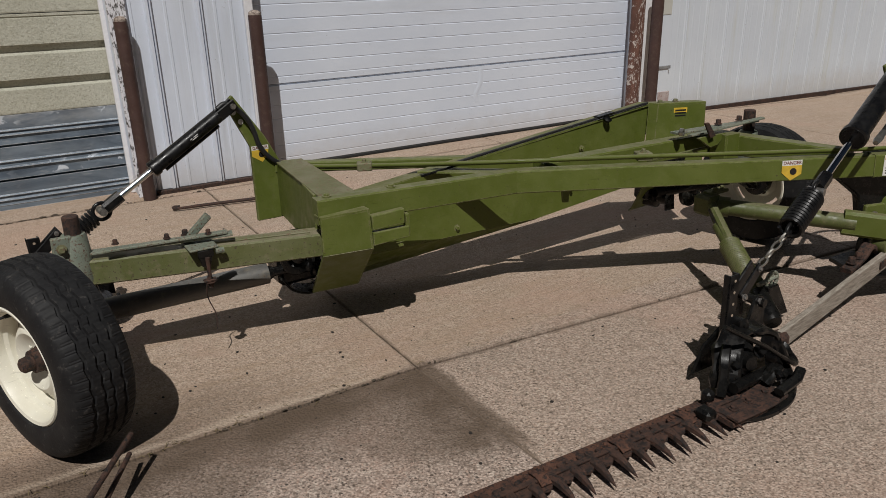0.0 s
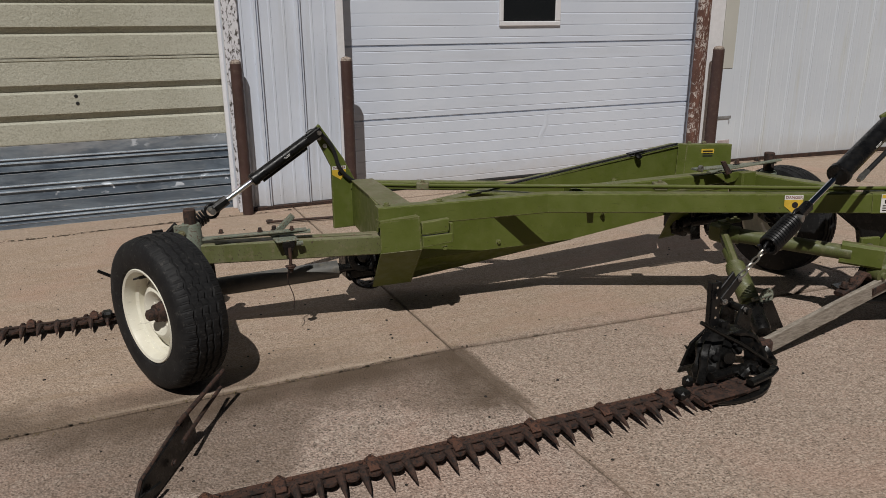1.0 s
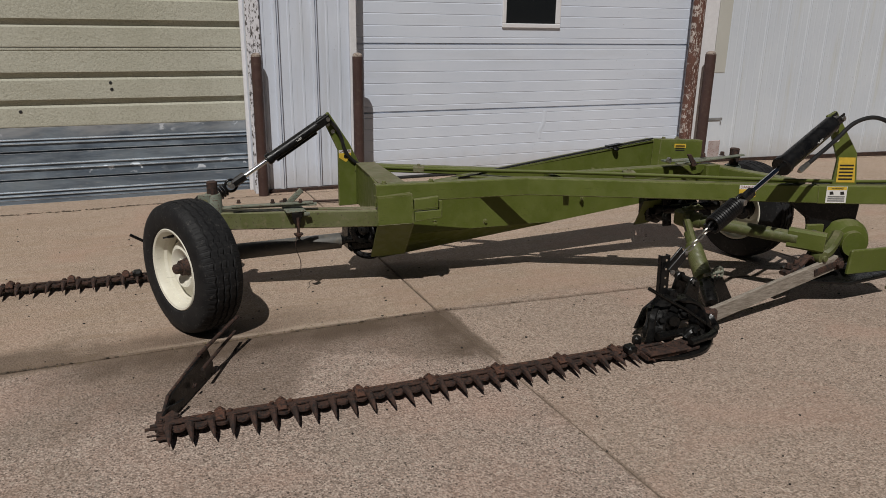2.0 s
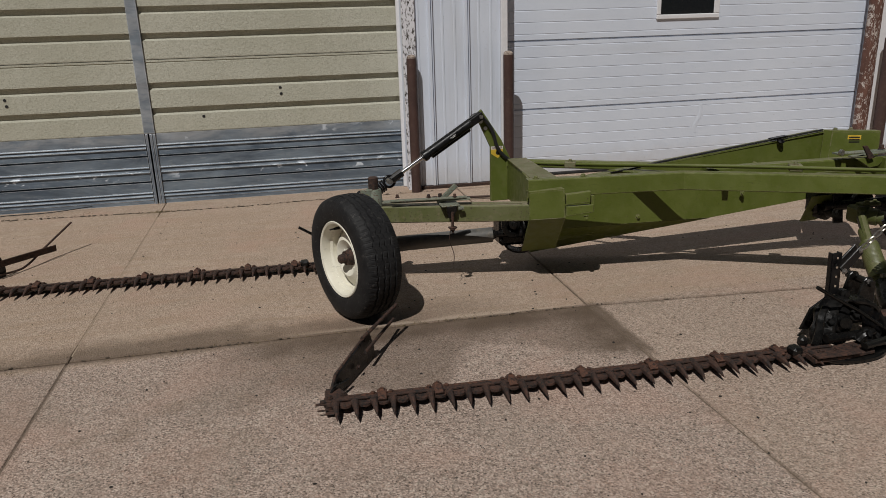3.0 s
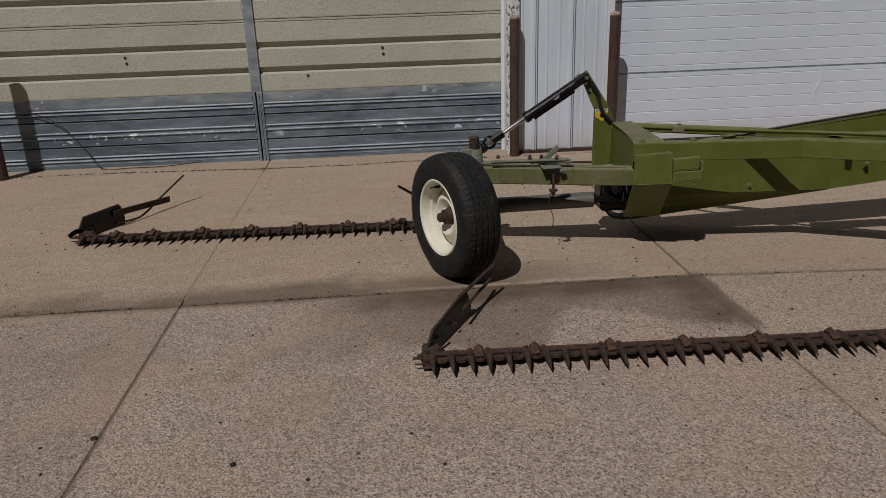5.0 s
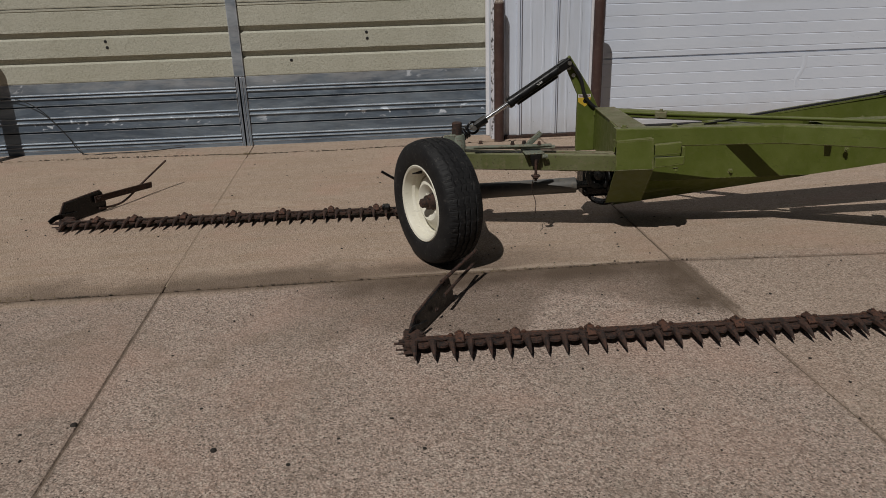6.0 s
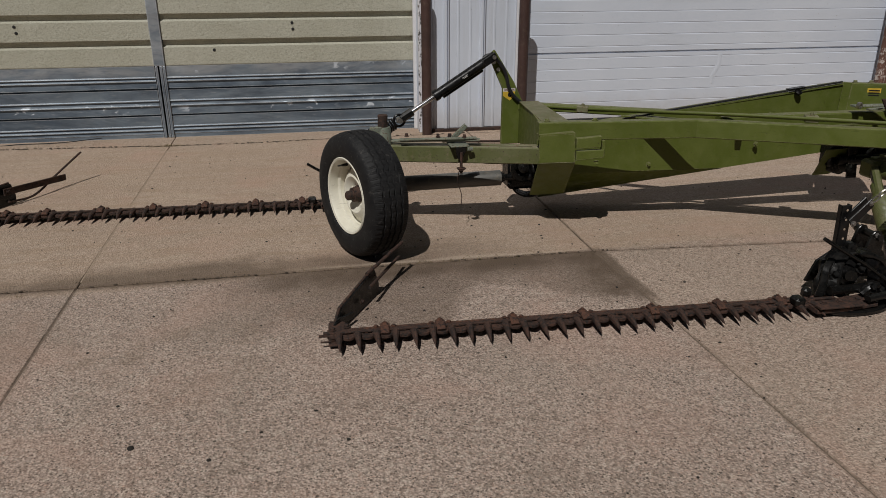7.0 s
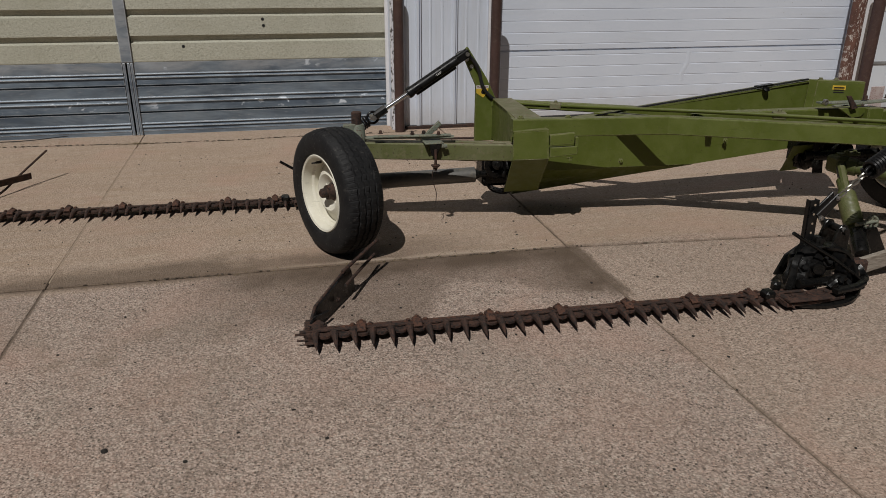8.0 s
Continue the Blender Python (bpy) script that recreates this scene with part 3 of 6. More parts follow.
def build_walls():
    w = wall_block("wall_left", -6.9, -3.715, -0.3, TOP, "white ribbed steel wall beside the cream door")
    part("siding", ribbed_sheet(-6.9, -3.805, 0.02, TOP, WALL_Y + 0.026, 0.302, -3.7), WHITE_WALL, w, smooth=False)
    part("jamb_board", block(-3.80, -3.70, WALL_Y - 0.004, WALL_Y + 0.028, 0.0, OPEN_TOP, 0.004), PEEL_WHITE, w, "white board with flaking paint")
    w = wall_block("wall_middle", 0.965, 1.895, -0.3, TOP, "white ribbed steel wall between two overhead doors")
    part("siding", ribbed_sheet(1.075, 1.838, 0.03, TOP, WALL_Y + 0.026, 0.327, 1.209), WHITE_WALL, w, smooth=False)
    part("jamb_board", block(0.960, 1.072, WALL_Y - 0.004, WALL_Y + 0.028, 0.0, OPEN_TOP, 0.004), PEEL_WHITE, w, "white board with flaking paint")
    part("corner_trim", block(1.841, 1.900, WALL_Y - 0.006, WALL_Y + 0.028, 0.0, OPEN_TOP, 0.004), FRAME, w, "white folded corner trim")
    part("base_flashing", block(1.08, 1.835, WALL_Y - 0.012, WALL_Y + 0.02, -0.02, 0.028, 0.004), RUST_DARK, w, "brown rusted base strip")
    w = wall_block("wall_right", 5.70, 10.0, -0.45, TOP, "white ribbed steel wall with yellowish streaks")
    part("siding", ribbed_sheet(6.075, 9.98, 0.02, TOP, WALL_Y + 0.026, 0.302, 6.31, True, 0.16), WHITE_WALL_RIGHT, w, smooth=False)
    part("corner_trim", block(5.665, 5.888, WALL_Y - 0.004, WALL_Y + 0.03, -0.05, TOP, 0.004), FRAME, w, "white folded corner trim")
    part("cover_strip", block(5.892, 6.062, WALL_Y - 0.008, WALL_Y + 0.028, 0.988, TOP, 0.003), OLD_WHITE, w, "yellowed cover strip")
    part("cover_strip", block(5.892, 6.085, WALL_Y - 0.004, WALL_Y + 0.029, -0.05, 0.984, 0.003), WHITE_WALL_RIGHT, w)
    part("base_flashing", plate([(5.81, WALL_Y - 0.01, -0.06), (9.98, WALL_Y - 0.01, -0.14), (9.98, WALL_Y - 0.01, -0.045), (6.6, WALL_Y - 0.01, 0.02), (5.81, WALL_Y - 0.01, 0.025)], 0.03), RUST_DARK, w, "brown rusted base strip")
    part("jamb_post", lathe([(-0.02, 0), (-0.02, 0.066), (OPEN_TOP, 0.066), (OPEN_TOP, 0)], (5.658, 6.262, 0), (0, 0, 1), 28), PEEL_RED, w, "round red-brown post with peeling whitish paint")
    bm = block(5.955, 6.112, WALL_Y - 0.016, WALL_Y + 0.0, 0.03, 0.245, 0.004)
    part("patch_plate", bm, PATCH, w, "small pinkish repair plate with rust spots")
    part("latch_bar", block(5.86, 6.105, WALL_Y - 0.014, WALL_Y + 0.0, 0.468, 0.500, 0.004), ROOFING, w, "small grey steel bar")
    thing("wall_lintel", "white steel wall over the overhead doors", "wall", block(-3.715, 5.70, WALL_Y + 0.03, WALL_Y + 0.30, OPEN_TOP, TOP), WHITE_WALL, kind="structure", smooth=False, m=SHED)
    thing("wall_end", "plain white end wall of the shed", "wall", block(10.0, 10.25, WALL_Y + 0.03, 16, -0.5, TOP), WHITE_WALL, kind="structure", smooth=False, m=SHED)
    thing("wall_far_end", "plain white end wall of the shed", "wall", block(-7.15, -6.9, WALL_Y + 0.03, 16, -0.5, TOP), WHITE_WALL, kind="structure", smooth=False, m=SHED)
    thing("wall_back", "plain white back wall of the shed", "wall", block(-7.15, 10.25, 16, 16.25, -0.5, TOP), WHITE_WALL, kind="structure", smooth=False, m=SHED)
    thing("ceiling", "plain grey roof deck of the shed", "roof", block(-7.2, 10.3, WALL_Y, 16.3, TOP, TOP + 0.15), ROOFING, kind="structure", smooth=False, m=SHED)


build_walls()


def profile_panel(x0, x1, prof, depth=0.05):
    """A door section: the (height, depth) line drawn out from x0 to x1, with a back."""
    bm = bmesh.new()
    pts = [(z, DOOR_Y + d) for z, d in prof] + [(prof[-1][0], DOOR_Y + depth), (prof[0][0], DOOR_Y + depth)]
    a = [bm.verts.new((x0, y, z)) for z, y in pts]
    b = [bm.verts.new((x1, y, z)) for z, y in pts]
    n = len(pts)
    for i in range(n):
        bm.faces.new((a[i], b[i], b[(i + 1) % n], a[(i + 1) % n]))
    bm.faces.new(a[::-1])
    bm.faces.new(b)
    bmesh.ops.recalc_face_normals(bm, faces=bm.faces)
    return bm


def build_cream_door():
    d = thing("door_1", "cream overhead door with a bare galvanised bottom section", "overhead door", kind="structure", m=SHED)
    for lo, hi in ((-3.70, -1.300), (-1.206, 0.965)):
        p = [(0.0, 0.004), (0.03, 0.004), (0.035, 0.0)]
        for z in (0.071, 0.102, 0.285, 0.326, 0.495, 0.524):
            p += [(z - 0.006, 0.006), (z - 0.005, -0.0075), (z - 0.001, -0.0075), (z + 0.005, 0.0)]
        for z in (0.194, 0.420):
            p += [(z - 0.004, 0.0), (z - 0.003, 0.046), (z + 0.011, 0.046), (z + 0.012, 0.0)]
        p = sorted(p) + [(0.619, 0.0)]
        part("bottom_section", profile_panel(lo, hi, p), GALV, d, "bare galvanised steel with horizontal ribs", smooth=False)
        for k in range(5):
            z = 0.622 + 0.617 * k
            p = [(z, 0.002), (z + 0.008, 0.0)]
            for g in (0.150, 0.362):
                p += [(z + g, 0.0), (z + g + 0.012, 0.030), (z + g + 0.022, 0.034), (z + g + 0.062, 0.034), (z + g + 0.064, 0.0)]
            p += [(z + 0.585, 0.0), (z + 0.588, 0.006), (z + 0.594, 0.006), (z + 0.597, 0.0), (z + 0.612, 0.0)]
            part("section", profile_panel(lo, hi, p), CREAM, d, smooth=False)
    part("stile", block(-1.298, -1.208, DOOR_Y - 0.016, DOOR_Y + 0.02, 0.622, OPEN_TOP, 0.003), GALV, d, "grey steel cover strip")
    low = bmesh.new()
    for x in (-1.292, -1.256, -1.230):
        low = block(x, x + 0.022, DOOR_Y - 0.014, DOOR_Y + 0.01, 0.0, 0.618, 0.003, low)
    part("stile", low, GALV, d, "grey steel cover strip")
    part("edge_trim", block(0.935, 0.968, DOOR_Y - 0.05, DOOR_Y - 0.012, 0.0, OPEN_TOP, 0.006), FRAME, d, "pale door stop")
    holes = bmesh.new()
    for x, z in ((-0.114, 0.960), (-0.110, 0.907), (-2.343, 0.957), (-2.336, 0.907), (-0.787, 0.745)):
        holes = lathe([(0, 0), (0, 0.013), (0.002, 0.013), (0.003, 0.0)], (x, DOOR_Y - 0.001, z), (0, -1, 0), 12, holes)
    part("lock_hole", holes, RUBBER, d, "round dark lock hole")


build_cream_door()


def build_white_door():
    d = thing("door_2", "white sectional overhead door with fine horizontal ribs", "overhead door", kind="structure", m=SHED)
    x0, x1 = 1.905, 5.70
    pitch = 0.6255
    for k in range(6):
        z = 0.0285 + pitch * k
        p = [(z, 0.004), (z + 0.004, 0.0)]
        for j in range(6):
            g = z + 0.0510 + 0.1042 * j
            p += [(g - 0.004, 0.0), (g - 0.001, 0.0028), (g + 0.003, 0.0028), (g + 0.006, 0.0)]
        p += [(z + pitch - 0.014, 0.0), (z + pitch - 0.013, 0.015), (z + pitch - 0.004, 0.015)]
        part("section", profile_panel(x0, x1, p), WHITE_DOOR, d, smooth=False)
    # a shallow crease where something has bumped the lowest section but one
    dent = sweep(curve_pts([(3.955, DOOR_Y - 0.0005, 0.615), (3.950, DOOR_Y - 0.001, 0.50), (3.90, DOOR_Y - 0.001, 0.40), (3.91, DOOR_Y - 0.0005, 0.33)], 6), [(-0.034, -0.003), (-0.014, 0.0006), (0.0, 0.0014), (0.014, 0.0006), (0.034, -0.003)], up=(0, -1, 0))
    part("dent", dent, WHITE_DOOR, d, "vertical crease pushed into the steel")
    part("bottom_seal", sweep([(x0, DOOR_Y + 0.02, 0.014), (x1, DOOR_Y + 0.02, 0.014)], rrect(0.05, 0.028, 0.008)), RUBBER, d, "black rubber seal")
    w = part("window_frame", block(3.421, 4.068, DOOR_Y - 0.018, DOOR_Y + 0.004, 1.427, 1.470, 0.006), FRAME, d, "white moulded window frame")
    extra = block(3.421, 4.068, DOOR_Y - 0.018, DOOR_Y + 0.004, 1.80, 1.845, 0.006)
    extra = block(3.421, 3.462, DOOR_Y - 0.018, DOOR_Y + 0.004, 1.470, 1.80, 0.006, extra)
    extra = block(4.010, 4.068, DOOR_Y - 0.018, DOOR_Y + 0.004, 1.470, 1.80, 0.006, extra)
    part("window_frame", extra, FRAME, d, "white moulded window frame")
    part("pane", block(3.462, 4.010, DOOR_Y - 0.006, DOOR_Y - 0.002, 1.470, 1.80), GLASS, w, "dark reflecting glass", smooth=False)


build_white_door()


def build_bollard(x, y, r, h):
    b = thing("bollard", "dark brown painted pipe bollard at the door jamb", "bollard", group="bollards along the shed", at=(x, y, 0), m=SHED)
    n = 20
    part("pipe", lathe([(-0.05, 0), (-0.05, r), (h, r), (h, r * 0.9), (h - 0.004, r * 0.9), (h - 0.004, 0)], (0, 0, 0), (0, 0, 1), n), BOLLARD, b)
    cap = lathe([(h - 0.006, r * 0.92), (h + 0.014, r * 0.9), (h + 0.028, r * 0.6), (h + 0.032, 0)], (0, 0, 0), (0, 0, 1), n)
    for v in cap.verts:
        v.co.z += 0.006 * noise.noise(v.co * 60)
    part("cap", cap, CAP, b, "rough weathered concrete fill")
    return b


build_bollard(1.016, 6.14, 0.043, 1.175)
build_bollard(1.885, 6.14, 0.046, 1.175)
build_bollard(5.724, 6.08, 0.056, 1.190)
build_bollard(-3.46, 6.14, 0.060, 1.175)


# ---------------------------------------------------------------- the mower
mower = thing("sickle_mower", "olive green trailed double sickle mower with lowered cutter bars", "mower")


def build_frame():
    # deep tapered member of sheet steel
    y = 3.80
    bm = plate([(3.34, y - 0.032, 0.30), (3.365, y - 0.075, 0.31), (3.395, y - 0.075, 0.742), (3.37, y - 0.032, 0.742)], 0.012)
    bm = plate([(3.365, y - 0.075, 0.36), (3.665, 3.62, 0.36), (3.665, 3.62, 0.740), (3.395, y - 0.075, 0.742)], 0.014, bm, 0.004)
    bm = plate([(3.395, y - 0.075, 0.742), (3.665, 3.62, 0.740), (3.70, 3.70, 0.734), (3.40, y + 0.05, 0.734)], 0.012, bm, 0.003)
    part("end_housing", bm, GREEN, mower, smooth=False)
    bm = plate([(1.42, y, 0.510), (3.40, y - 0.03, 0.738), (3.40, y + 0.06, 0.732), (1.42, y + 0.08, 0.505)], 0.010)
    part("top_cover", bm, GREEN, mower, smooth=False)
    bm = plate([(1.42, y + 0.125, 0.12), (1.42, y + 0.085, 0.505), (3.40, y + 0.065, 0.732), (3.34, y + 0.065, 0.29)], 0.010)
    part("back_sheet", bm, GREEN, mower, smooth=False)
    part("rail", beam([(2.05, y - 0.006, 0.590), (2.90, y - 0.02, 0.690), (3.36, y - 0.03, 0.744)], 0.014, 0.010, 0.003), HOSE, mower, "black rubber edge strip")
    part("latch", beam([(2.985, y - 0.018, 0.706), (3.10, y - 0.018, 0.719)], 0.040, 0.008, 0.003), GREASE, mower, "dark rusty latch bar")
    part("knob", lathe([(-0.004, 0.0), (-0.004, 0.020), (0.008, 0.024), (0.014, 0.014), (0.016, 0)], (3.045, y - 0.038, 0.688), (0, -0.6, 1), 14), GREASE, mower, "dark rusty knob")
    for p, ax in (((2.078, y - 0.008, 0.275), (0, -1, 0)), ((2.792, 3.759, 0.376), (0, -1, 0)), ((2.88, y - 0.022, 0.555), (0, -1, 0))):
        part("bolt", bolt(p, ax, 0.0115, 0.016), GREEN, mower)
    for p in ((3.43, 3.74, 0.742), (3.53, 3.72, 0.741)):
        part("bolt", bolt(p, (0, 0, 1), 0.012, 0.014), GREEN_DUSTY, mower)

    part("cross_strap", plate([(1.87, 3.795, 0.585), (2.135, 3.53, 0.590), (2.265, 3.53, 0.590), (2.00, 3.795, 0.585)], 0.010, None, 0.002), GREEN, mower)
    # main beam with its bend
    tl, bend, far = Vector((1.262, 3.592, 0.562)), Vector((2.175, 3.482, 0.562)), Vector((3.67, 2.735, 0.560))
    end = far + (far - bend).normalized() * 0.95 + Vector((0, 0, 0.02))
    part("main_beam", beam([v + Vector((0, -0.010, 0)) for v in (tl, bend, far)], 0.066, 0.102, 0.005), GREEN, mower, smooth=False)
    part("weld_seam", beam([bend + Vector((0.004, -0.0445, -0.050)), bend + Vector((0.004, -0.0445, 0.050))], 0.005, 0.004, 0.001), GREEN_DUSTY, mower)
    part("rear_beam", beam([far + (end - far) * 0.002, end], 0.090, 0.108, 0.005), GREEN, mower, smooth=False)
    part("tab", plate([Vector((2.385, 3.400, 0.505)), Vector((2.392, 3.398, 0.44)), Vector((2.418, 3.385, 0.44)), Vector((2.420, 3.384, 0.505))], 0.012, None, 0.002), GREEN, mower)
    for t in (0.06, 0.36):
        p = tl.lerp(bend, t) + Vector((0, 0.0, 0.052))
        part("bolt", bolt(p, (0, 0, 1), 0.013, 0.012), GREEN, mower)

    # shield at the beam's end
    a, b = Vector((1.258, 3.534, 0.550)), Vector((1.446, 3.480, 0.566))
    c, e = Vector((1.457, 3.482, 0.398)), Vector((1.262, 3.540, 0.386))
    lo, lo2 = Vector((1.325, 3.83, 0.112)), Vector((1.522, 3.77, 0.130))
    bm = plate([e, c, b, a], 0.012, None, 0.003)
    bm = plate([lo, lo2, c, e], 0.012, bm)
    bm = plate([a, b, b + Vector((0.0, 0.05, 0.0)), a + Vector((0.0, 0.05, 0))], 0.008, bm)
    bm = plate([c, lo2, lo2 + Vector((0, 0.02, 0)), Vector((1.457, 3.75, 0.545)), b], 0.006, bm)
    part("shield", bm, GREEN, mower)
    o = Vector((0.012, 0.022, -0.008))
    bm = plate([Vector((1.452, 3.472, 0.475)) + o, Vector((1.590, 3.452, 0.485)) + o, Vector((1.592, 3.452, 0.548)) + o, Vector((1.450, 3.472, 0.536)) + o], 0.03, None, 0.003)
    part("hinge_leaf", bm, GREEN, mower)
    bm = plate([Vector((1.454, 3.474, 0.408)) + o, Vector((1.612, 3.452, 0.425)) + o, Vector((1.612, 3.452, 0.470)) + o, Vector((1.454, 3.474, 0.465)) + o], 0.03, None, 0.003)
    bm = plate([Vector((1.612, 3.482, 0.424)), Vector((1.630, 3.480, 0.426)), Vector((1.630, 3.480, 0.512)), Vector((1.612, 3.482, 0.510))], 0.03, bm, 0.002)
    part("hinge_leaf", bm, GREEN, mower)
    part("bolt", bolt((1.585, 3.49, 0.398), (0, -0.4, -1), 0.012, 0.02), GREEN, mower)

    # cross member and upright of the lift arm
    bm = beam([(1.465, 4.34, 0.455), (1.36, 3.64, 0.465)], 0.10, 0.27, 0.006)
    part("cross_member", bm, GREEN, mower)
    bm = plate([(1.335, 3.86, 0.34), (1.300, 3.68, 0.34), (1.300, 3.68, 0.60), (1.335, 3.86, 0.60)], 0.02, None, 0.002)
    part("stiffener", bm, GREEN, mower)
    bm = plate([(1.40, 4.30, 0.598), (1.30, 3.60, 0.606), (1.46, 3.62, 0.606), (1.53, 4.30, 0.598)], 0.008, None, 0.002)
    part("top_plate", bm, GREEN_DUSTY, mower)
    yy = 4.345
    bm = plate([(1.297, yy, 0.31), (1.43, yy, 0.31), (1.42, yy, 0.55), (1.45, yy, 0.566), (1.372, yy, 0.722), (1.236, yy, 0.926), (1.196, yy, 0.890), (1.297, yy, 0.676)], 0.022, None, 0.003)
    part("lift_arm", bm, GREEN, mower)
    bm = plate([(1.42, yy, 0.55), (1.42, yy, 0.33), (1.46, yy - 0.04, 0.36), (1.46, yy - 0.04, 0.55)], 0.01)
    part("gusset", bm, GREEN, mower)
    # white discs stand in for daylight seen through two holes
    for x, z in ((1.232, 0.847), (1.263, 0.801)):
        part("daylight_disc", lathe([(0, 0), (0, 0.013), (0.002, 0.013), (0.003, 0.0)], (x, yy, z), (0, -1, 0), 14), DEC_WHITE, mower, "white disc painted as daylight in a round hole")
    part("back_tie", beam([(1.42, 4.36, 0.56), (2.2, 3.87, 0.57)], 0.05, 0.05, 0.006), GREEN, mower)

    # members at the far end
    part("brace_beam", beam([(2.33, 3.49, 0.570), (3.44, 3.44, 0.575)], 0.08, 0.10), GREEN, mower)
    part("brace_beam", beam([(3.50, 3.42, 0.575), (3.64, 2.80, 0.570)], 0.085, 0.105), GREEN, mower)
    part("brace_socket", beam([(3.44, 3.33, 0.500), (3.44, 3.33, 0.640)], 0.10, 0.11, 0.008), GREEN, mower)
    part("weld_rib", beam([(2.95, 3.40, 0.55), (3.38, 3.355, 0.575)], 0.012, 0.012, 0.003), GREEN_BRIGHT, mower)

    # second lift arm at the end of the main beam
    p0 = Vector((3.79, 2.665, 0.61))
    ax = (end - far).normalized()
    up = Vector((0, 0, 1))
    q = lambda s, z: p0 + ax * s + up * z
    bm = plate([q(-0.05, 0), q(0.09, 0), q(0.07, 0.19), q(-0.075, 0.430), q(-0.125, 0.400), q(-0.035, 0.15)], 0.022, None, 0.003)
    part("lift_arm", bm, GREEN, mower)
    nrm = up.cross(ax) * -1
    # two more holes drawn as discs, coloured like the daylight behind
    for s, z in ((-0.070, 0.325), (-0.055, 0.268)):
        part("daylight_disc", lathe([(0, 0), (0, 0.014), (0.002, 0.014), (0.003, 0.0)], q(s, z) + nrm * 0.001, nrm, 14), DEC_WHITE, mower, "white disc painted as daylight in a round hole")
    # warning panels on the arm and the beam
    dec = part("decal", plate([q(-0.030, 0.02) + nrm * 0.002, q(0.075, 0.02) + nrm * 0.002, q(0.062, 0.165) + nrm * 0.002, q(-0.030, 0.165) + nrm * 0.002], 0.001), DEC_YELLOW, mower, "yellow caution label with black print", smooth=False)
    rows = bmesh.new()
    for k in range(5):
        z = 0.035 + 0.02 * k
        rows = plate([q(-0.02, z) + nrm * 0.0035, q(0.058, z) + nrm * 0.0035, q(0.058, z + 0.009) + nrm * 0.0035, q(-0.02, z + 0.009) + nrm * 0.0035], 0.0006, rows)
    part("print", rows, DEC_BLACK, dec, smooth=False)
    o2 = far + ax * 0.10 + nrm * 0.0468
    dec = part("decal", plate([o2 + ax * -0.055 - up * 0.046, o2 + ax * 0.06 - up * 0.046, o2 + ax * 0.06 + up * 0.05, o2 + ax * -0.055 + up * 0.05], 0.001), DEC_WHITE, mower, "white warning label with pictograms", smooth=False)
    bm = plate([o2 + ax * -0.052 + up * 0.030 + nrm * 0.001, o2 + ax * 0.057 + up * 0.030 + nrm * 0.001, o2 + ax * 0.057 + up * 0.048 + nrm * 0.001, o2 + ax * -0.052 + up * 0.048 + nrm * 0.001], 0.0006)
    part("print", bm, DEC_YELLOW, dec, smooth=False)
    lettering("WARNING", 0.014, o2 + ax * 0.004 + up * 0.039 + nrm * 0.0012, ax, up, DEC_BLACK, dec)
    rows = bmesh.new()
    for k in range(3):
        z = -0.036 + 0.012 * k
        rows = plate([o2 + ax * -0.045 + up * z + nrm * 0.0015, o2 + ax * 0.05 + up * z + nrm * 0.0015, o2 + ax * 0.05 + up * (z + 0.005) + nrm * 0.0015, o2 + ax * -0.045 + up * (z + 0.005) + nrm * 0.0015], 0.0006, rows)
    for s in (-0.035, 0.025):
        rows = plate([o2 + ax * s + up * 0.002 + nrm * 0.0015, o2 + ax * (s + 0.022) + up * 0.004 + nrm * 0.0015, o2 + ax * (s + 0.016) + up * 0.022 + nrm * 0.0015, o2 + ax * (s - 0.003) + up * 0.020 + nrm * 0.0015], 0.0006, rows)
    part("print", rows, DEC_BLACK, dec, smooth=False)
    # danger label along the beam
    o3 = bend + (far - bend) * 0.76 + nrm * 0.0445
    dec = part("decal", plate([o3 + ax * -0.045 - up * 0.01, o3 + ax * 0.0 - up * 0.048, o3 + ax * 0.05 - up * 0.02, o3 + ax * 0.05 + up * 0.022, o3 + ax * -0.045 + up * 0.022], 0.001), DEC_YELLOW, mower, "yellow and white danger label", smooth=False)
    bm = plate([o3 + ax * -0.045 + up * 0.022, o3 + ax * 0.05 + up * 0.022, o3 + ax * 0.05 + up * 0.046, o3 + ax * -0.045 + up * 0.046], 0.001)
    part("print", bm, DEC_WHITE, dec, smooth=False)
    lettering("DANGER", 0.022, o3 + ax * 0.003 + up * 0.034, ax, up, DEC_RED, dec, width=0.085)
    part("pictogram", lathe([(0, 0), (0, 0.016), (0.0012, 0.016), (0.0013, 0)], o3 + ax * 0.01 - up * 0.006, nrm, 14), DEC_BLACK, dec)

    # danger label on the upright, small plate on the end housing
    zx = Vector((1.342, yy - 0.0012, 0.640))
    X, Z = Vector((1, 0, 0)), Vector((0, 0, 1))
    dec = part("decal", plate([zx + X * -0.042 - Z * 0.010, zx + X * 0.006 - Z * 0.042, zx + X * 0.036 - Z * 0.012, zx + X * 0.042 + Z * 0.018, zx + X * -0.042 + Z * 0.018], 0.001), DEC_YELLOW, mower, "yellow and white danger label", smooth=False)
    part("print", plate([zx + X * -0.042 + Z * 0.018, zx + X * 0.042 + Z * 0.018, zx + X * 0.042 + Z * 0.038, zx + X * -0.042 + Z * 0.038], 0.001), DEC_WHITE, dec, smooth=False)
    lettering("DANGER", 0.018, zx + Z * 0.028, X, Z, DEC_RED, dec, width=0.074)
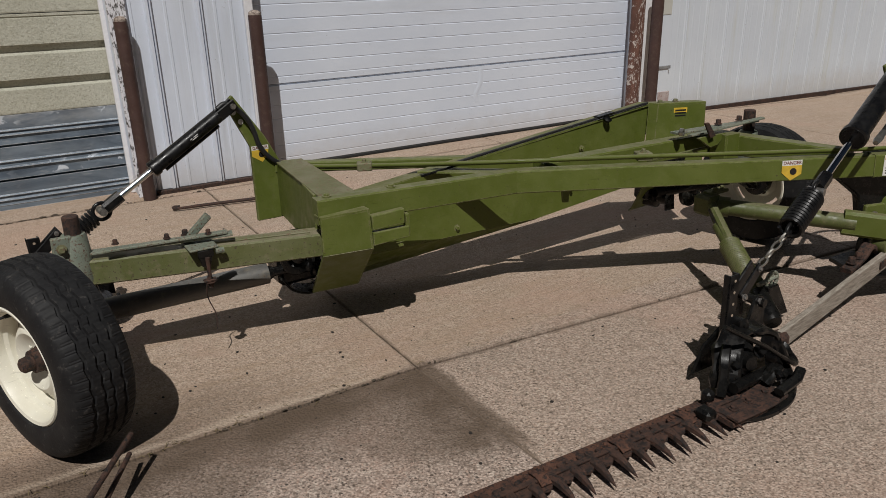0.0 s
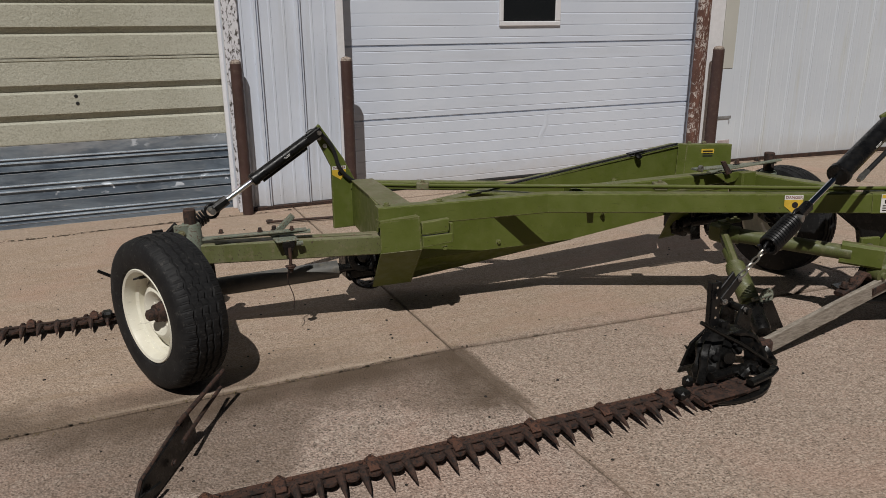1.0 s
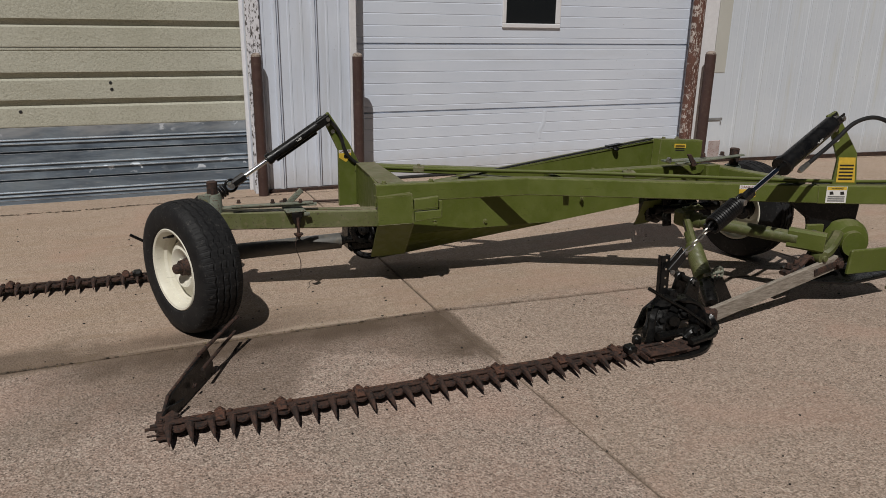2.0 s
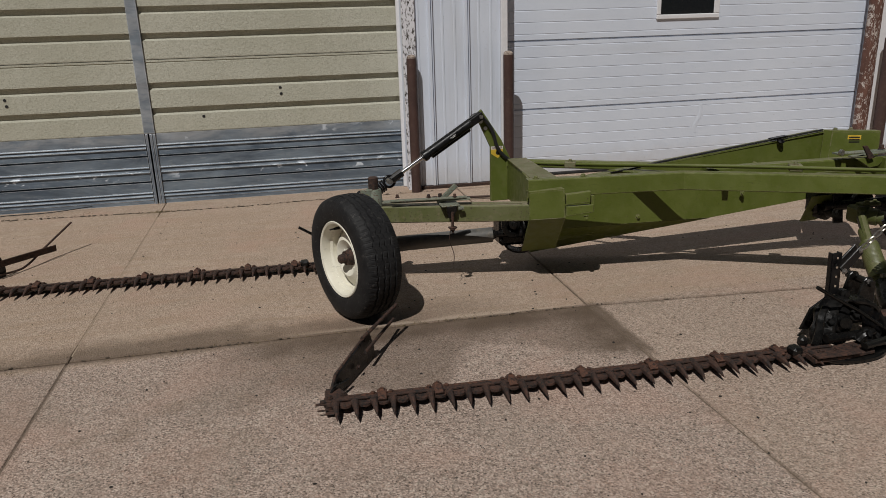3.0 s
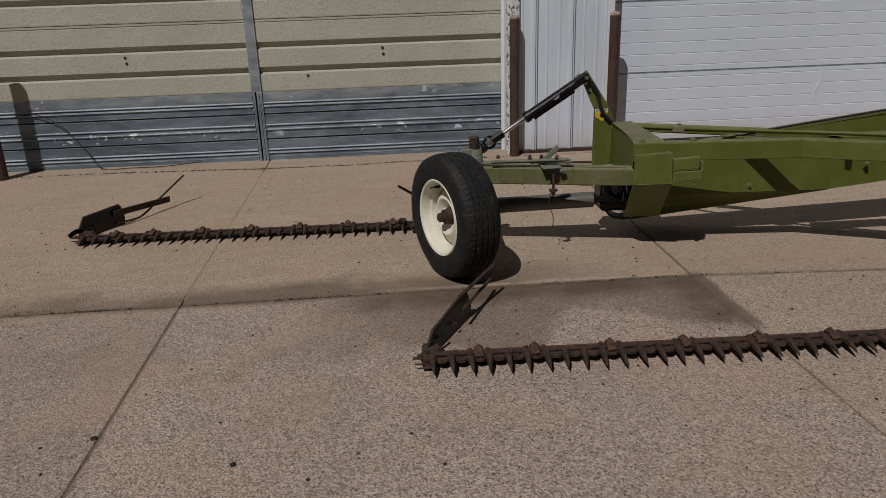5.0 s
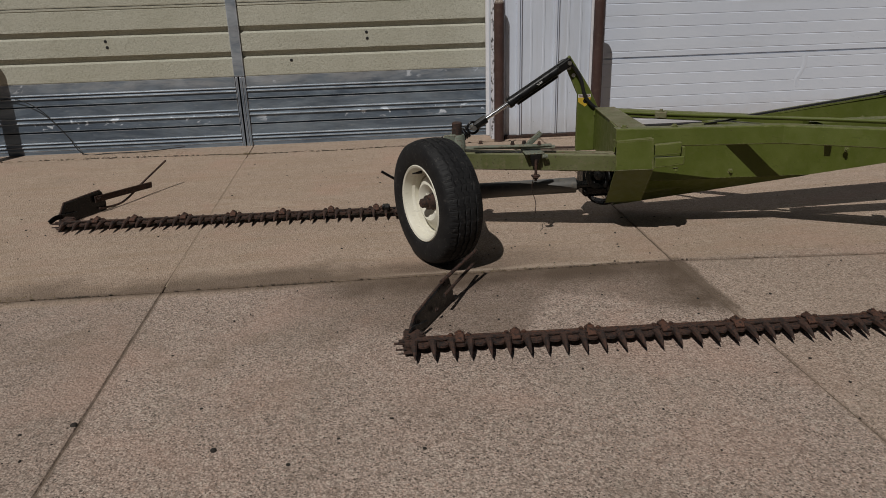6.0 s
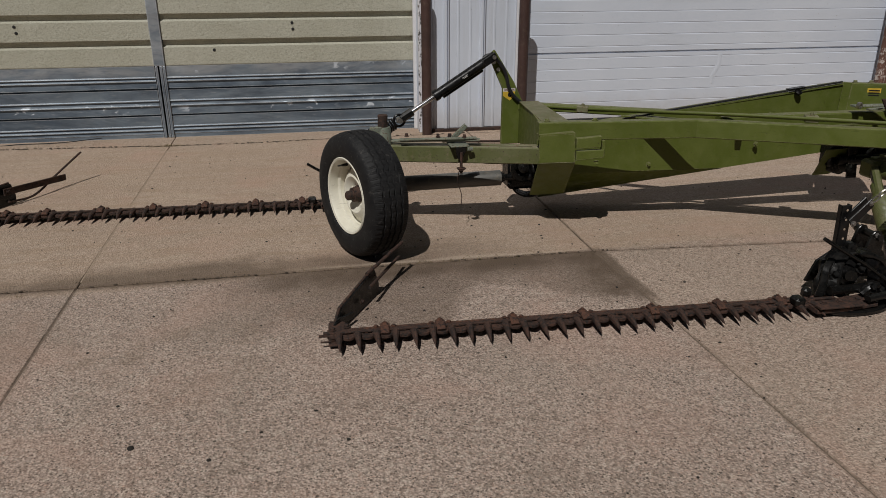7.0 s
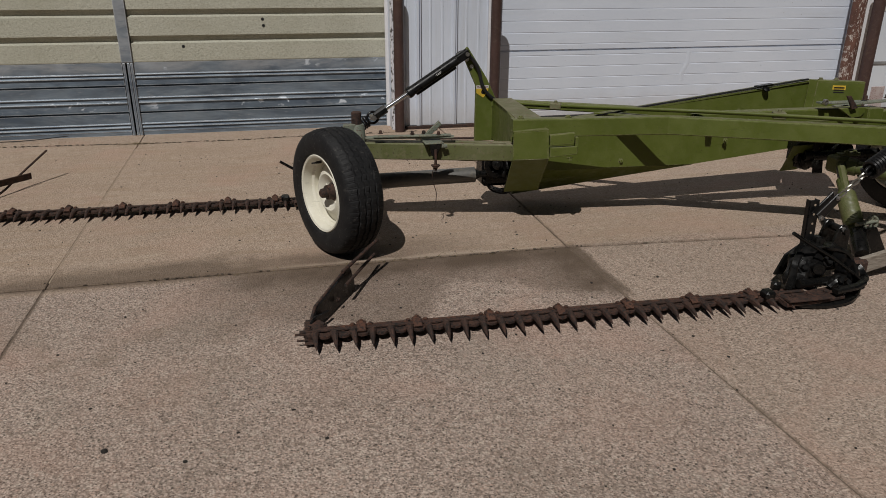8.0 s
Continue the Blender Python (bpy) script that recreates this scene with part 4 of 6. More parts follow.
    part("pictogram", lathe([(0, 0), (0, 0.015), (0.0012, 0.015), (0.0013, 0)], zx + X * 0.006 - Z * 0.004, (0, -1, 0), 14), DEC_BLACK, dec)
    hx = Vector((3.665, 3.62, 0)) - Vector((3.395, 3.725, 0))
    hx.normalize()
    hn = Vector((hx.y, -hx.x, 0))
    hp = Vector((3.395, 3.725, 0.685)) + hx * 0.135 + hn * 0.0015
    dec = part("decal", plate([hp + hx * -0.04 - Z * 0.028, hp + hx * 0.04 - Z * 0.028, hp + hx * 0.04 + Z * 0.028, hp + hx * -0.04 + Z * 0.028], 0.001), DEC_YELLOW, mower, "small yellow label with black print", smooth=False)
    rows = bmesh.new()
    for k in range(3):
        z = -0.020 + 0.015 * k
        rows = plate([hp + hx * -0.032 + Z * z + hn * 0.0015, hp + hx * 0.032 + Z * z + hn * 0.0015, hp + hx * 0.032 + Z * (z + 0.008) + hn * 0.0015, hp + hx * -0.032 + Z * (z + 0.008) + hn * 0.0015], 0.0006, rows)
    part("print", rows, DEC_BLACK, dec, smooth=False)

    # pipes along the beams
    for off, dz in ((0.0, 0.0), (0.024, -0.008)):
        pts = [(1.46 + off, 4.25, 0.578 + dz), (1.72 + off, 3.99, 0.595 + dz), (2.20, 3.512 + off, 0.638 + dz), (2.56, 3.30 + off, 0.644 + dz), (3.70, 2.72 + off, 0.634 + dz), (4.3, 2.42 + off, 0.654 + dz)]
        part("hydraulic_pipe", sweep(curve_pts(pts, 5), circle(0.0090, 14)), GREEN, mower)
    for p in ((1.715, 4.005, 0.590), (2.735, 3.245, 0.636)):
        bm = block(-0.035, 0.035, -0.03, 0.03, -0.018, 0.020, 0.004)
        bm = bolt((0, 0, 0.020), (0, 0, 1), 0.010, 0.014, bm)
        bmesh.ops.transform(bm, matrix=pose(*p, 0, 0, -28), verts=bm.verts)
        part("pipe_clamp", bm, GREEN_DUSTY, mower)
    part("latch", beam([(1.86, 3.74, 0.575), (2.05, 3.73, 0.60)], 0.012, 0.010, 0.003), GREASE, mower, "dark rusty latch bar")


build_frame()


def build_wheel(name, centre, axis, label, dish=1.0, R=0.335, W=0.100, inner=False):
    """A road tyre on a dished steel rim; the axis points to the side that is seen."""
    root = new(name)
    root.parent = mower
    tagged(root, label)
    axis = Vector(axis).normalized()
    s = axis.cross(Vector((0, 0, 1))).normalized()
    u = s.cross(axis)
    c = Vector(centre)
    n = 480
    rib = [(-0.086, 0), (-0.056, 0), (-0.052, 1), (-0.046, 1), (-0.043, 0), (-0.020, 0), (-0.017, 1), (-0.011, 1), (-0.008, 0), (0.008, 0), (0.011, 1), (0.017, 1), (0.020, 0), (0.043, 0), (0.046, 1), (0.052, 1), (0.056, 0), (0.086, 0)]
    prof = [(-0.072, R - 0.135), (-0.088, R - 0.125), (-W - 0.006, R - 0.085), (-W - 0.006, R - 0.05), (-W + 0.004, R - 0.022)]
    grooves = [0] * len(prof)
    for a, g in rib:
        prof.append((a, R - 0.012 * (abs(a) / 0.086) ** 3))
        grooves.append(2 if g else 1)
    back = [(W - 0.004, R - 0.022), (W + 0.006, R - 0.05), (W + 0.006, R - 0.085), (0.100, R - 0.115), (0.088, R - 0.128), (0.072, R - 0.137)]
    prof += back
    grooves += [0] * len(back)
    bm = bmesh.new()
    rings = []
    for (a, r), g in zip(prof, grooves):
        ring = []
        for i in range(n):
            rr = r
            if g == 2:
                rr -= 0.008
            elif g == 1 and (i + int(abs(a) * 170)) % 7 == 0:
                rr -= 0.0020 if abs(a) < 0.05 else 0.0028
            ang = 2 * math.pi * i / n
            zig = 0.0034 * (abs(i % 14 - 7) / 3.5 - 1) if g and abs(a) < 0.06 else 0.0
            ring.append(bm.verts.new(c + axis * (a + zig) + (s * math.cos(ang) + u * math.sin(ang)) * rr))
        rings.append(ring)
    for a, b in zip(rings, rings[1:]):
        for i in range(n):
            bm.faces.new((a[i], a[(i + 1) % n], b[(i + 1) % n], b[i]))
    bmesh.ops.recalc_face_normals(bm, faces=bm.faces)
    part("tyre", bm, TYRE, root, "worn black rubber tyre with ribbed tread")
    rr = R - 0.130
    rim = [(0.084, rr), (0.094, rr + 0.006), (0.098, rr + 0.002), (0.094, rr - 0.008), (0.075, rr - 0.016), (0.050, rr - 0.018), (0.040, rr - 0.030), (-0.030, rr - 0.034), (-0.05, rr - 0.02), (-0.09, rr - 0.006), (-0.094, rr + 0.004)]
    part("rim", lathe(rim, c, axis, 56), RIM, root, "cream white painted steel rim")
    disc = [(0.000, rr - 0.034), (0.004, rr - 0.045), (0.012, rr - 0.062), (0.034, rr - 0.085), (0.040, rr - 0.100), (0.030, rr - 0.118), (0.012, rr - 0.138), (0.006, rr - 0.150), (0.006, 0.034)]
    disc = [(a * dish + (0.0 if inner else 0.012), r) for a, r in disc]
    bm = lathe(disc, c, axis, 56)
    gone = []
    for f in bm.faces:
        m = f.calc_center_median() - c
        m -= axis * m.dot(axis)
        ang = math.degrees(math.atan2(m.dot(u), m.dot(s))) % 90
        if rr - 0.063 < m.length < rr - 0.044 and 30 < ang < 62:
            gone.append(f)
    bmesh.ops.delete(bm, geom=gone, context="FACES")
    part("disc", bm, RIM, root, "cream painted inner side of the wheel disc" if inner else "cream white wheel disc with slots")
    if inner:
        part("brake_drum", lathe([(-0.03, 0), (-0.03, 0.066), (0.03, 0.068), (0.034, 0.055), (0.04, 0.03), (0.06, 0.03), (0.06, 0)], c, axis, 32), GREASE, root, "dark greasy brake drum")
    hub = [(-0.16, 0.0), (-0.16, 0.045), (-0.01, 0.044), (0.008, 0.044), (0.026, 0.044), (0.030, 0.040), (0.056, 0.037), (0.056, 0.026), (0.085, 0.024), (0.092, 0.016), (0.092, 0.0)]
    part("hub", lathe(hub, c, axis, 24), GREASE if inner else RUST_DARK, root, "rusty brown hub with a grease cap")
    for k in range(5):
        a = 2 * math.pi * k / 5 + 0.4
        p = c + axis * (0.018 * dish) + (s * math.cos(a) + u * math.sin(a)) * 0.062
        part("wheel_nut", bolt(p, axis, 0.009, 0.012), RUST_DARK if inner else RIM, root)
    v = c + axis * 0.05 + (s * math.cos(1.1) + u * math.sin(1.1)) * (rr - 0.034)
    part("valve", sweep([v - axis * 0.01, v + axis * 0.020, v + axis * 0.022, v + axis * 0.044], circle(0.0075, 10), scales=[1, 0.8, 0.6, 0.55]), RUBBER, root, "black rubber valve stem")
    return root


def build_axles():
    a, b = Vector((1.34, 3.645, 0.408)), Vector((0.36, 3.88, 0.418))
    part("axle_beam", beam([a, b], 0.098, 0.096), GREEN_AXLE, mower, "olive green axle beam under a film of dust")
    d = (b - a).normalized()
    side = Vector((d.y, -d.x, 0))
    part("top_strip", beam([a + d * 0.08 + Vector((0, 0, 0.051)), a + d * 0.56 + Vector((0, 0, 0.051))], 0.035, 0.006, 0.002), GREEN_DUSTY, mower, "dusty weld strip")
    # kingpin
    k = Vector((0.425, 3.850, 0))
    part("kingpin_housing", lathe([(0.36, 0), (0.36, 0.050), (0.40, 0.058), (0.555, 0.046), (0.565, 0.040), (0.565, 0)], k, (0, 0, 1), 20), GREEN_GREY, mower, "faded grey-green kingpin housing")
    part("kingpin", lathe([(0.50, 0), (0.50, 0.029), (0.630, 0.029), (0.634, 0.025), (0.634, 0)], k, (0, 0, 1), 18), RUST_DARK, mower, "dark brown rusty kingpin")
    bm = block(-0.035, 0.035, -0.012, 0.012, 0.42, 0.57, 0.004)
    bmesh.ops.transform(bm, matrix=Matrix.Translation(k + Vector((-0.045, -0.03, 0))), verts=bm.verts)
    part("lug", bm, GREEN_GREY, mower)
    part("bolt", bolt(k + Vector((-0.05, -0.045, 0.53)), (0, -1, 0), 0.012, 0.018), GREEN_DUSTY, mower)
    part("spindle_arm", sweep(curve_pts([k + Vector((0, 0, 0.40)), k + Vector((0.03, -0.05, 0.30)), Vector((0.44, 3.62, 0.300)), Vector((0.405, 3.545, 0.300))], 5), rrect(0.05, 0.06, 0.01)), GREASE, mower, "dark iron spindle arm")
    # steering bars and latch lever on top
    t = Vector((0, 0, 0.055))
    q = lambda s, off=0.0, z=0.0: a + d * s + side * -off + t + Vector((0, 0, z))
    part("flat_bar", beam([q(0.92, 0.01, 0.012), q(0.38, 0.02, 0.030)], 0.045, 0.010, 0.002), GREEN_GREY, mower)
    part("flat_bar", beam([q(0.84, 0.06, 0.030), q(0.40, 0.03, 0.042)], 0.030, 0.010, 0.002), GREEN_GREY, mower)
    for s in (0.80, 0.62, 0.47):
        part("bolt", bolt(q(s, 0.04, 0.045), (0, 0, 1), 0.009, 0.018), RUST_DARK, mower)
    c = q(0.50, -0.03, 0)
    p = Vector((c.x, c.y - 0.058, 0))
    part("dangling_wire", sweep(curve_pts([p + Vector((0.0, 0, 0.36)), p + Vector((-0.01, 0.03, 0.25)), p + Vector((0.015, 0.03, 0.16)), p + Vector((0.01, 0.02, 0.10))], 5), circle(0.0025, 6)), RUST_DARK, mower, "thin bent wire")
    # drive tube of the far mower under the axle beam
    r0, l0 = Vector((1.185, 3.988, 0.186)), Vector((0.477, 4.059, 0.161))
    part("drive_tube", tube(r0, l0, 0.047, 24), GREY_PAINT, mower, "worn grey drive tube")
    part("yoke", sweep([r0, r0 + Vector((0.03, -0.005, 0.002)), r0 + Vector((0.12, -0.02, 0.005)), r0 + Vector((0.22, -0.03, 0.01))], circle(0.03, 14), scales=[1.2, 0.7, 0.8, 1.5]), GREASE, mower, "greasy universal joint")
    part("pulley", lathe([(0, 0), (0, 0.03), (0.004, 0.085), (0.016, 0.085), (0.022, 0.06), (0.030, 0.085), (0.042, 0.085), (0.046, 0.03), (0.046, 0)], (1.36, 3.93, 0.24), (0.97, -0.24, 0), 28), GREASE, mower, "greasy black pulley")
    own = block(1.24, 1.44, 3.99, 4.14, 0.10, 0.30, 0.02)
    own = block(1.28, 1.42, 3.97, 4.06, 0.28, 0.345, 0.02, own)
    part("belt_case", own, GREASE, mower, "greasy black belt drive case")
    ring = [(1.315 + 0.075 * math.cos(t), 3.935 + 0.02 * math.cos(t), 0.262 + 0.075 * math.sin(t)) for t in [2 * math.pi * i / 28 for i in range(29)]]
    own = sweep(ring, rrect(0.034, 0.022, 0.005), up=(0, 1, 0))
    own = lathe([(-0.03, 0), (-0.03, 0.034), (0.03, 0.034), (0.035, 0.016), (0.05, 0.014), (0.05, 0)], (1.315, 3.94, 0.262), (-0.2, -1, 0), 18, own)
    part("belt_pulley", own, GREASE, mower, "greasy pulley with its belt")
    pts = [(1.25, 4.01, 0.150), (1.29, 4.0, 0.098), (1.34, 3.985, 0.074), (1.39, 3.97, 0.074), (1.43, 3.96, 0.098)]
    part("belt_guard", sweep(curve_pts(pts, 5), rrect(0.11, 0.010, 0.003)), GREASE, mower, "dark curved guard under the belt")
    part("chain", sweep(curve_pts([(0.93, 3.86, 0.345), (1.03, 3.84, 0.33), (1.12, 3.83, 0.325), (1.22, 3.80, 0.34)], 4), circle(0.009, 6)), RUST_DARK, mower, "short rusty chain")

    # latch plate, lever and kingpin at the other end
    part("flat_bar", beam([(3.13, 3.40, 0.665), (3.69, 3.335, 0.672)], 0.05, 0.010, 0.002), GREEN_GREY, mower)
    part("flat_bar", beam([(3.20, 3.36, 0.650), (3.70, 3.30, 0.690)], 0.03, 0.010, 0.002), GREEN_GREY, mower)
    for x, yv, z in ((3.42, 3.36, 0.682), (3.56, 3.34, 0.688)):
        part("bolt", bolt((x, yv, z), (0, 0, 1), 0.013, 0.024), RUST_DARK, mower)
    part("eye_bolt", lathe([(-0.009, 0.009), (-0.009, 0.019), (0.009, 0.019), (0.009, 0.009)], (3.14, 3.36, 0.675), (0.3, -1, 0), 14, closed=True), ZINC, mower, "small shiny eye")
    part("lever", plate([(3.22, 3.30, 0.72), (3.25, 3.30, 0.72), (3.31, 3.30, 0.648), (3.27, 3.30, 0.64)], 0.012, None, 0.002), RUST_DARK, mower, "dark latch lever")
    part("gusset", plate([(3.20, 3.31, 0.645), (3.30, 3.31, 0.585), (3.36, 3.31, 0.592), (3.42, 3.31, 0.645)], 0.012, None, 0.002), GREEN, mower)
    k = Vector((3.715, 3.385, 0))
    part("kingpin", lathe([(0.60, 0), (0.60, 0.030), (0.716, 0.030), (0.720, 0.026), (0.720, 0)], k, (0, 0, 1), 18), RUST_DARK, mower, "dark brown rusty kingpin")
    part("kingpin_housing", lathe([(0.36, 0), (0.36, 0.050), (0.40, 0.058), (0.60, 0.048), (0.61, 0.040), (0.61, 0)], k, (0, 0, 1), 20), GREEN_GREY, mower, "faded grey-green kingpin housing")
    part("spindle_arm", sweep(curve_pts([k + Vector((0, 0, 0.42)), k + Vector((0.0, -0.05, 0.33)), Vector((3.86, 3.52, 0.30))], 5), rrect(0.05, 0.06, 0.01)), GREASE, mower, "dark iron spindle arm")
    bm = bmesh.new()
    for k5 in range(5):
        a5 = 2 * math.pi * k5 / 5
        o = Vector((3.885, 3.42, 0.315))
        tip = o + Vector((-0.02, 0.075 * math.cos(a5), 0.075 * math.sin(a5)))
        bm = beam([o, tip], 0.03, 0.02, 0.005, bm)
    part("brake_spider", bm, RUST_DARK, mower, "rusty spider on the inner side of the wheel")


build_axles()


def lift_cylinder(pin, eye, body_len, rod_len, spring_len, hose_pts, chain_to=None, fat=1.0):
    """Black ram hanging from a lift arm, with clevis, spring and chain below it."""
    pin, eye = Vector(pin), Vector(eye)
    d = (eye - pin).normalized()
    c = part("lift_cylinder", tube(pin + d * 0.075, pin + d * (0.075 + body_len), 0.031 * fat, 22), BLACK, mower, "glossy black hydraulic ram")
    bm = lathe([(0.0, 0), (0.0, 0.036 * fat), (0.026, 0.036 * fat), (0.03, 0.031 * fat)], pin + d * (0.070 + body_len - 0.028), d, 22)
    part("gland", bm, BLACK, c)
    side = d.cross(Vector((0, 0, 1))).normalized()
    up = side.cross(d).normalized()
    bm = tube(pin + d * 0.10 + side * 0.0 - up * 0.034 * fat, pin + d * (0.06 + body_len * 0.9) - up * 0.034 * fat, 0.012, 10)
    part("side_tube", bm, BLACK, c)
    face = -side if side.y > 0 else side
    rows = bmesh.new()
    for k0, k1, lift in ((0.34, 0.40, 0.004), (0.42, 0.45, 0.004), (0.35, 0.43, -0.003)):
        o1, o2 = pin + d * (0.075 + body_len * k0) + up * lift, pin + d * (0.075 + body_len * k1) + up * lift
        o1, o2 = o1 + face * 0.0306 * fat, o2 + face * 0.0306 * fat
        rows = plate([o1, o2, o2 + up * 0.003, o1 + up * 0.003], 0.0016, rows)
    part("print", rows, DEC_WHITE, c, "small white stencilled marks", smooth=False)
    for off in (-0.02, 0.02):
        part("clevis", beam([pin - d * 0.02 + side * off, pin + d * 0.085 + side * off], 0.010, 0.05, 0.004), BLACK, c)
    part("pin", tube(pin - side * 0.035, pin + side * 0.035, 0.013, 14), STEEL, c)
    e = pin + d * (0.075 + body_len)
    part("piston_rod", tube(e, e + d * rod_len, 0.0135, 16), CHROME, c, "polished chrome rod")
    e2 = e + d * rod_len
    part("rod_clevis", beam([e2 - d * 0.01, e2 + d * 0.075], 0.044, 0.050, 0.012), BLACK, c)
    ring = e2 + d * 0.090
    pts = [ring + d * (0.036 * math.cos(t)) + up * (0.036 * math.sin(t)) for t in [2 * math.pi * i / 20 for i in range(21)]]
    part("shackle_ring", sweep(pts, circle(0.008, 14), up=tuple(side)), BLACK, c)
    part("shackle_pin", tube(ring - side * 0.03, ring + side * 0.03, 0.016, 14), STEEL, c)
    s0 = ring + d * 0.035
    s1 = s0 + d * spring_len
    if spring_len:
        part("spring", helix(s0, s1, 0.032 * fat ** 0.4, 0.0072 * fat ** 0.3, max(3, int(spring_len / 0.016))), BLACK, c, "black coil spring")
        pts = [s1 + d * (0.03 * math.cos(t)) + up * (0.018 * math.sin(t)) for t in [2 * math.pi * i / 14 for i in range(15)]]
        part("hook", sweep(pts, circle(0.007, 14), up=tuple(side)), BLACK, c)
    if chain_to is not None:
        b0, b1 = s1 + d * 0.025, Vector(chain_to)
        n = max(2, int((b1 - b0).length / 0.034))
        dd = (b1 - b0).normalized()
        for i in range(n):
            m = b0.lerp(b1, (i + 0.5) / n)
            ax = (side if i % 2 else dd.cross(side)).normalized()
            pts = [m + dd * (0.021 * math.cos(t)) + ax * (0.011 * math.sin(t)) for t in [2 * math.pi * j / 12 for j in range(13)]]
            part("chain_link", sweep(pts, circle(0.0042, 6), up=tuple(dd.cross(ax))), ZINC, c, "zinc-plated link" if i == 0 else "")
    if hose_pts:
        part("hose", sweep(curve_pts(hose_pts, 8), circle(0.0115, 14)), HOSE, c, "black rubber hose")
        a, b = Vector(hose_pts[-2]), Vector(hose_pts[-1])
        dd = (b - a).normalized()
        part("hose_fitting", sweep([b - dd * 0.05, b - dd * 0.02, b, b + dd * 0.03], circle(0.014, 6), scales=[1, 1, 1.2, 0.8]), ZINC, c, "plated hose fitting")
    return c


lift_cylinder((1.213, 4.315, 0.885), (0.605, 4.26, 0.522), 0.385, 0.175, 0.10,
              [(1.152, 4.317, 0.877), (1.189, 4.316, 0.896), (1.238, 4.317, 0.87), (1.283, 4.32, 0.82), (1.312, 4.324, 0.762), (1.331, 4.328, 0.694), (1.365, 4.332, 0.635), (1.417, 4.335, 0.589), (1.458, 4.336, 0.574), (1.522, 4.327, 0.559)], (0.36, 4.24, 0.33))

# the frame as a whole, set to its place over the wheels
SEAT = Matrix(((0.9665, -0.0117, 0.0229, 0.0367), (-0.0018, 0.9968, 0.0613, -0.1046), (-0.0032, -0.0031, 0.9639, 0.0571), (0, 0, 0, 1)))
for ob in mower.children_recursive:
    ob.data.transform(SEAT)


def build_deep_beam():
    """Deep tapered member of sheet steel; its lower part is folded back under."""
    flat = lambda x, z: Vector((x, 3.69 + 0.06 * (z - 0.29) - 0.008 * (x - 1.386), z))
    c0, c1, e1 = flat(1.386, 0.279), flat(2.50, 0.254), flat(3.212, 0.318)
    bm = plate([c0, c1, e1, flat(3.2956, 0.742), flat(1.3764, 0.530)], 0.010)
    part("deep_beam", bm, GREEN, mower, "deep tapered olive green sheet-steel member", smooth=False)
    b0 = Vector((1.435, 4.02, 0.033))
    part("deep_beam_fold", plate([c0 + Vector((0, 0.002, -0.003)), b0, c1 + Vector((0, 0.004, -0.004))], 0.006), GREEN, mower, smooth=False)
    part("bottom_sheet", plate([b0, b0 + Vector((0, 0.03, 0.01)), e1 + Vector((0, 0.09, 0.0)), e1 + Vector((0, 0.004, 0.0)), c1 + Vector((0, 0.006, -0.002))], 0.005), GREEN, mower, smooth=False)


build_deep_beam()


def build_latch():
    """Latch handle, clamp and its hanging bolt on the axle beam."""
    part("lever", beam([(0.788, 3.694, 0.512), (0.802, 3.69, 0.526), (0.870, 3.677, 0.593)], 0.030, 0.026, 0.003), GREEN_GREY, mower, "worn grey-green latch handle", smooth=False)
    part("lever_pivot", bolt((0.782, 3.70, 0.525), (0, 0, 1), 0.011, 0.022), RUST_DARK, mower)
    bm = block(0.762, 0.868, 3.575, 3.70, 0.494, 0.503, 0.003)
    bm = tube((0.855, 3.578, 0.482), (0.885, 3.576, 0.482), 0.011, 10, bm)
    part("clamp", bm, GREEN_GREY, mower, "worn pale clamp plate")
    bm = block(0.788, 0.846, 3.572, 3.582, 0.466, 0.494, 0.002)
    bm = plate([(0.800, 3.574, 0.430), (0.830, 3.574, 0.430), (0.842, 3.574, 0.470), (0.790, 3.574, 0.470)], 0.010, bm, 0.002)
    part("clamp_hook", bm, GREASE, mower, "dark iron hook")
    bm = tube((0.818, 3.566, 0.468), (0.818, 3.566, 0.350), 0.008, 12)
    bm = block(0.794, 0.842, 3.554, 3.580, 0.374, 0.384, 0.003, bm)
    bm = bolt((0.818, 3.566, 0.374), (0, 0, -1), 0.013, 0.014, bm)
    part("clamp_bolt", bm, RUST_DARK, mower, "dark hanging clamp bolt")



build_latch()


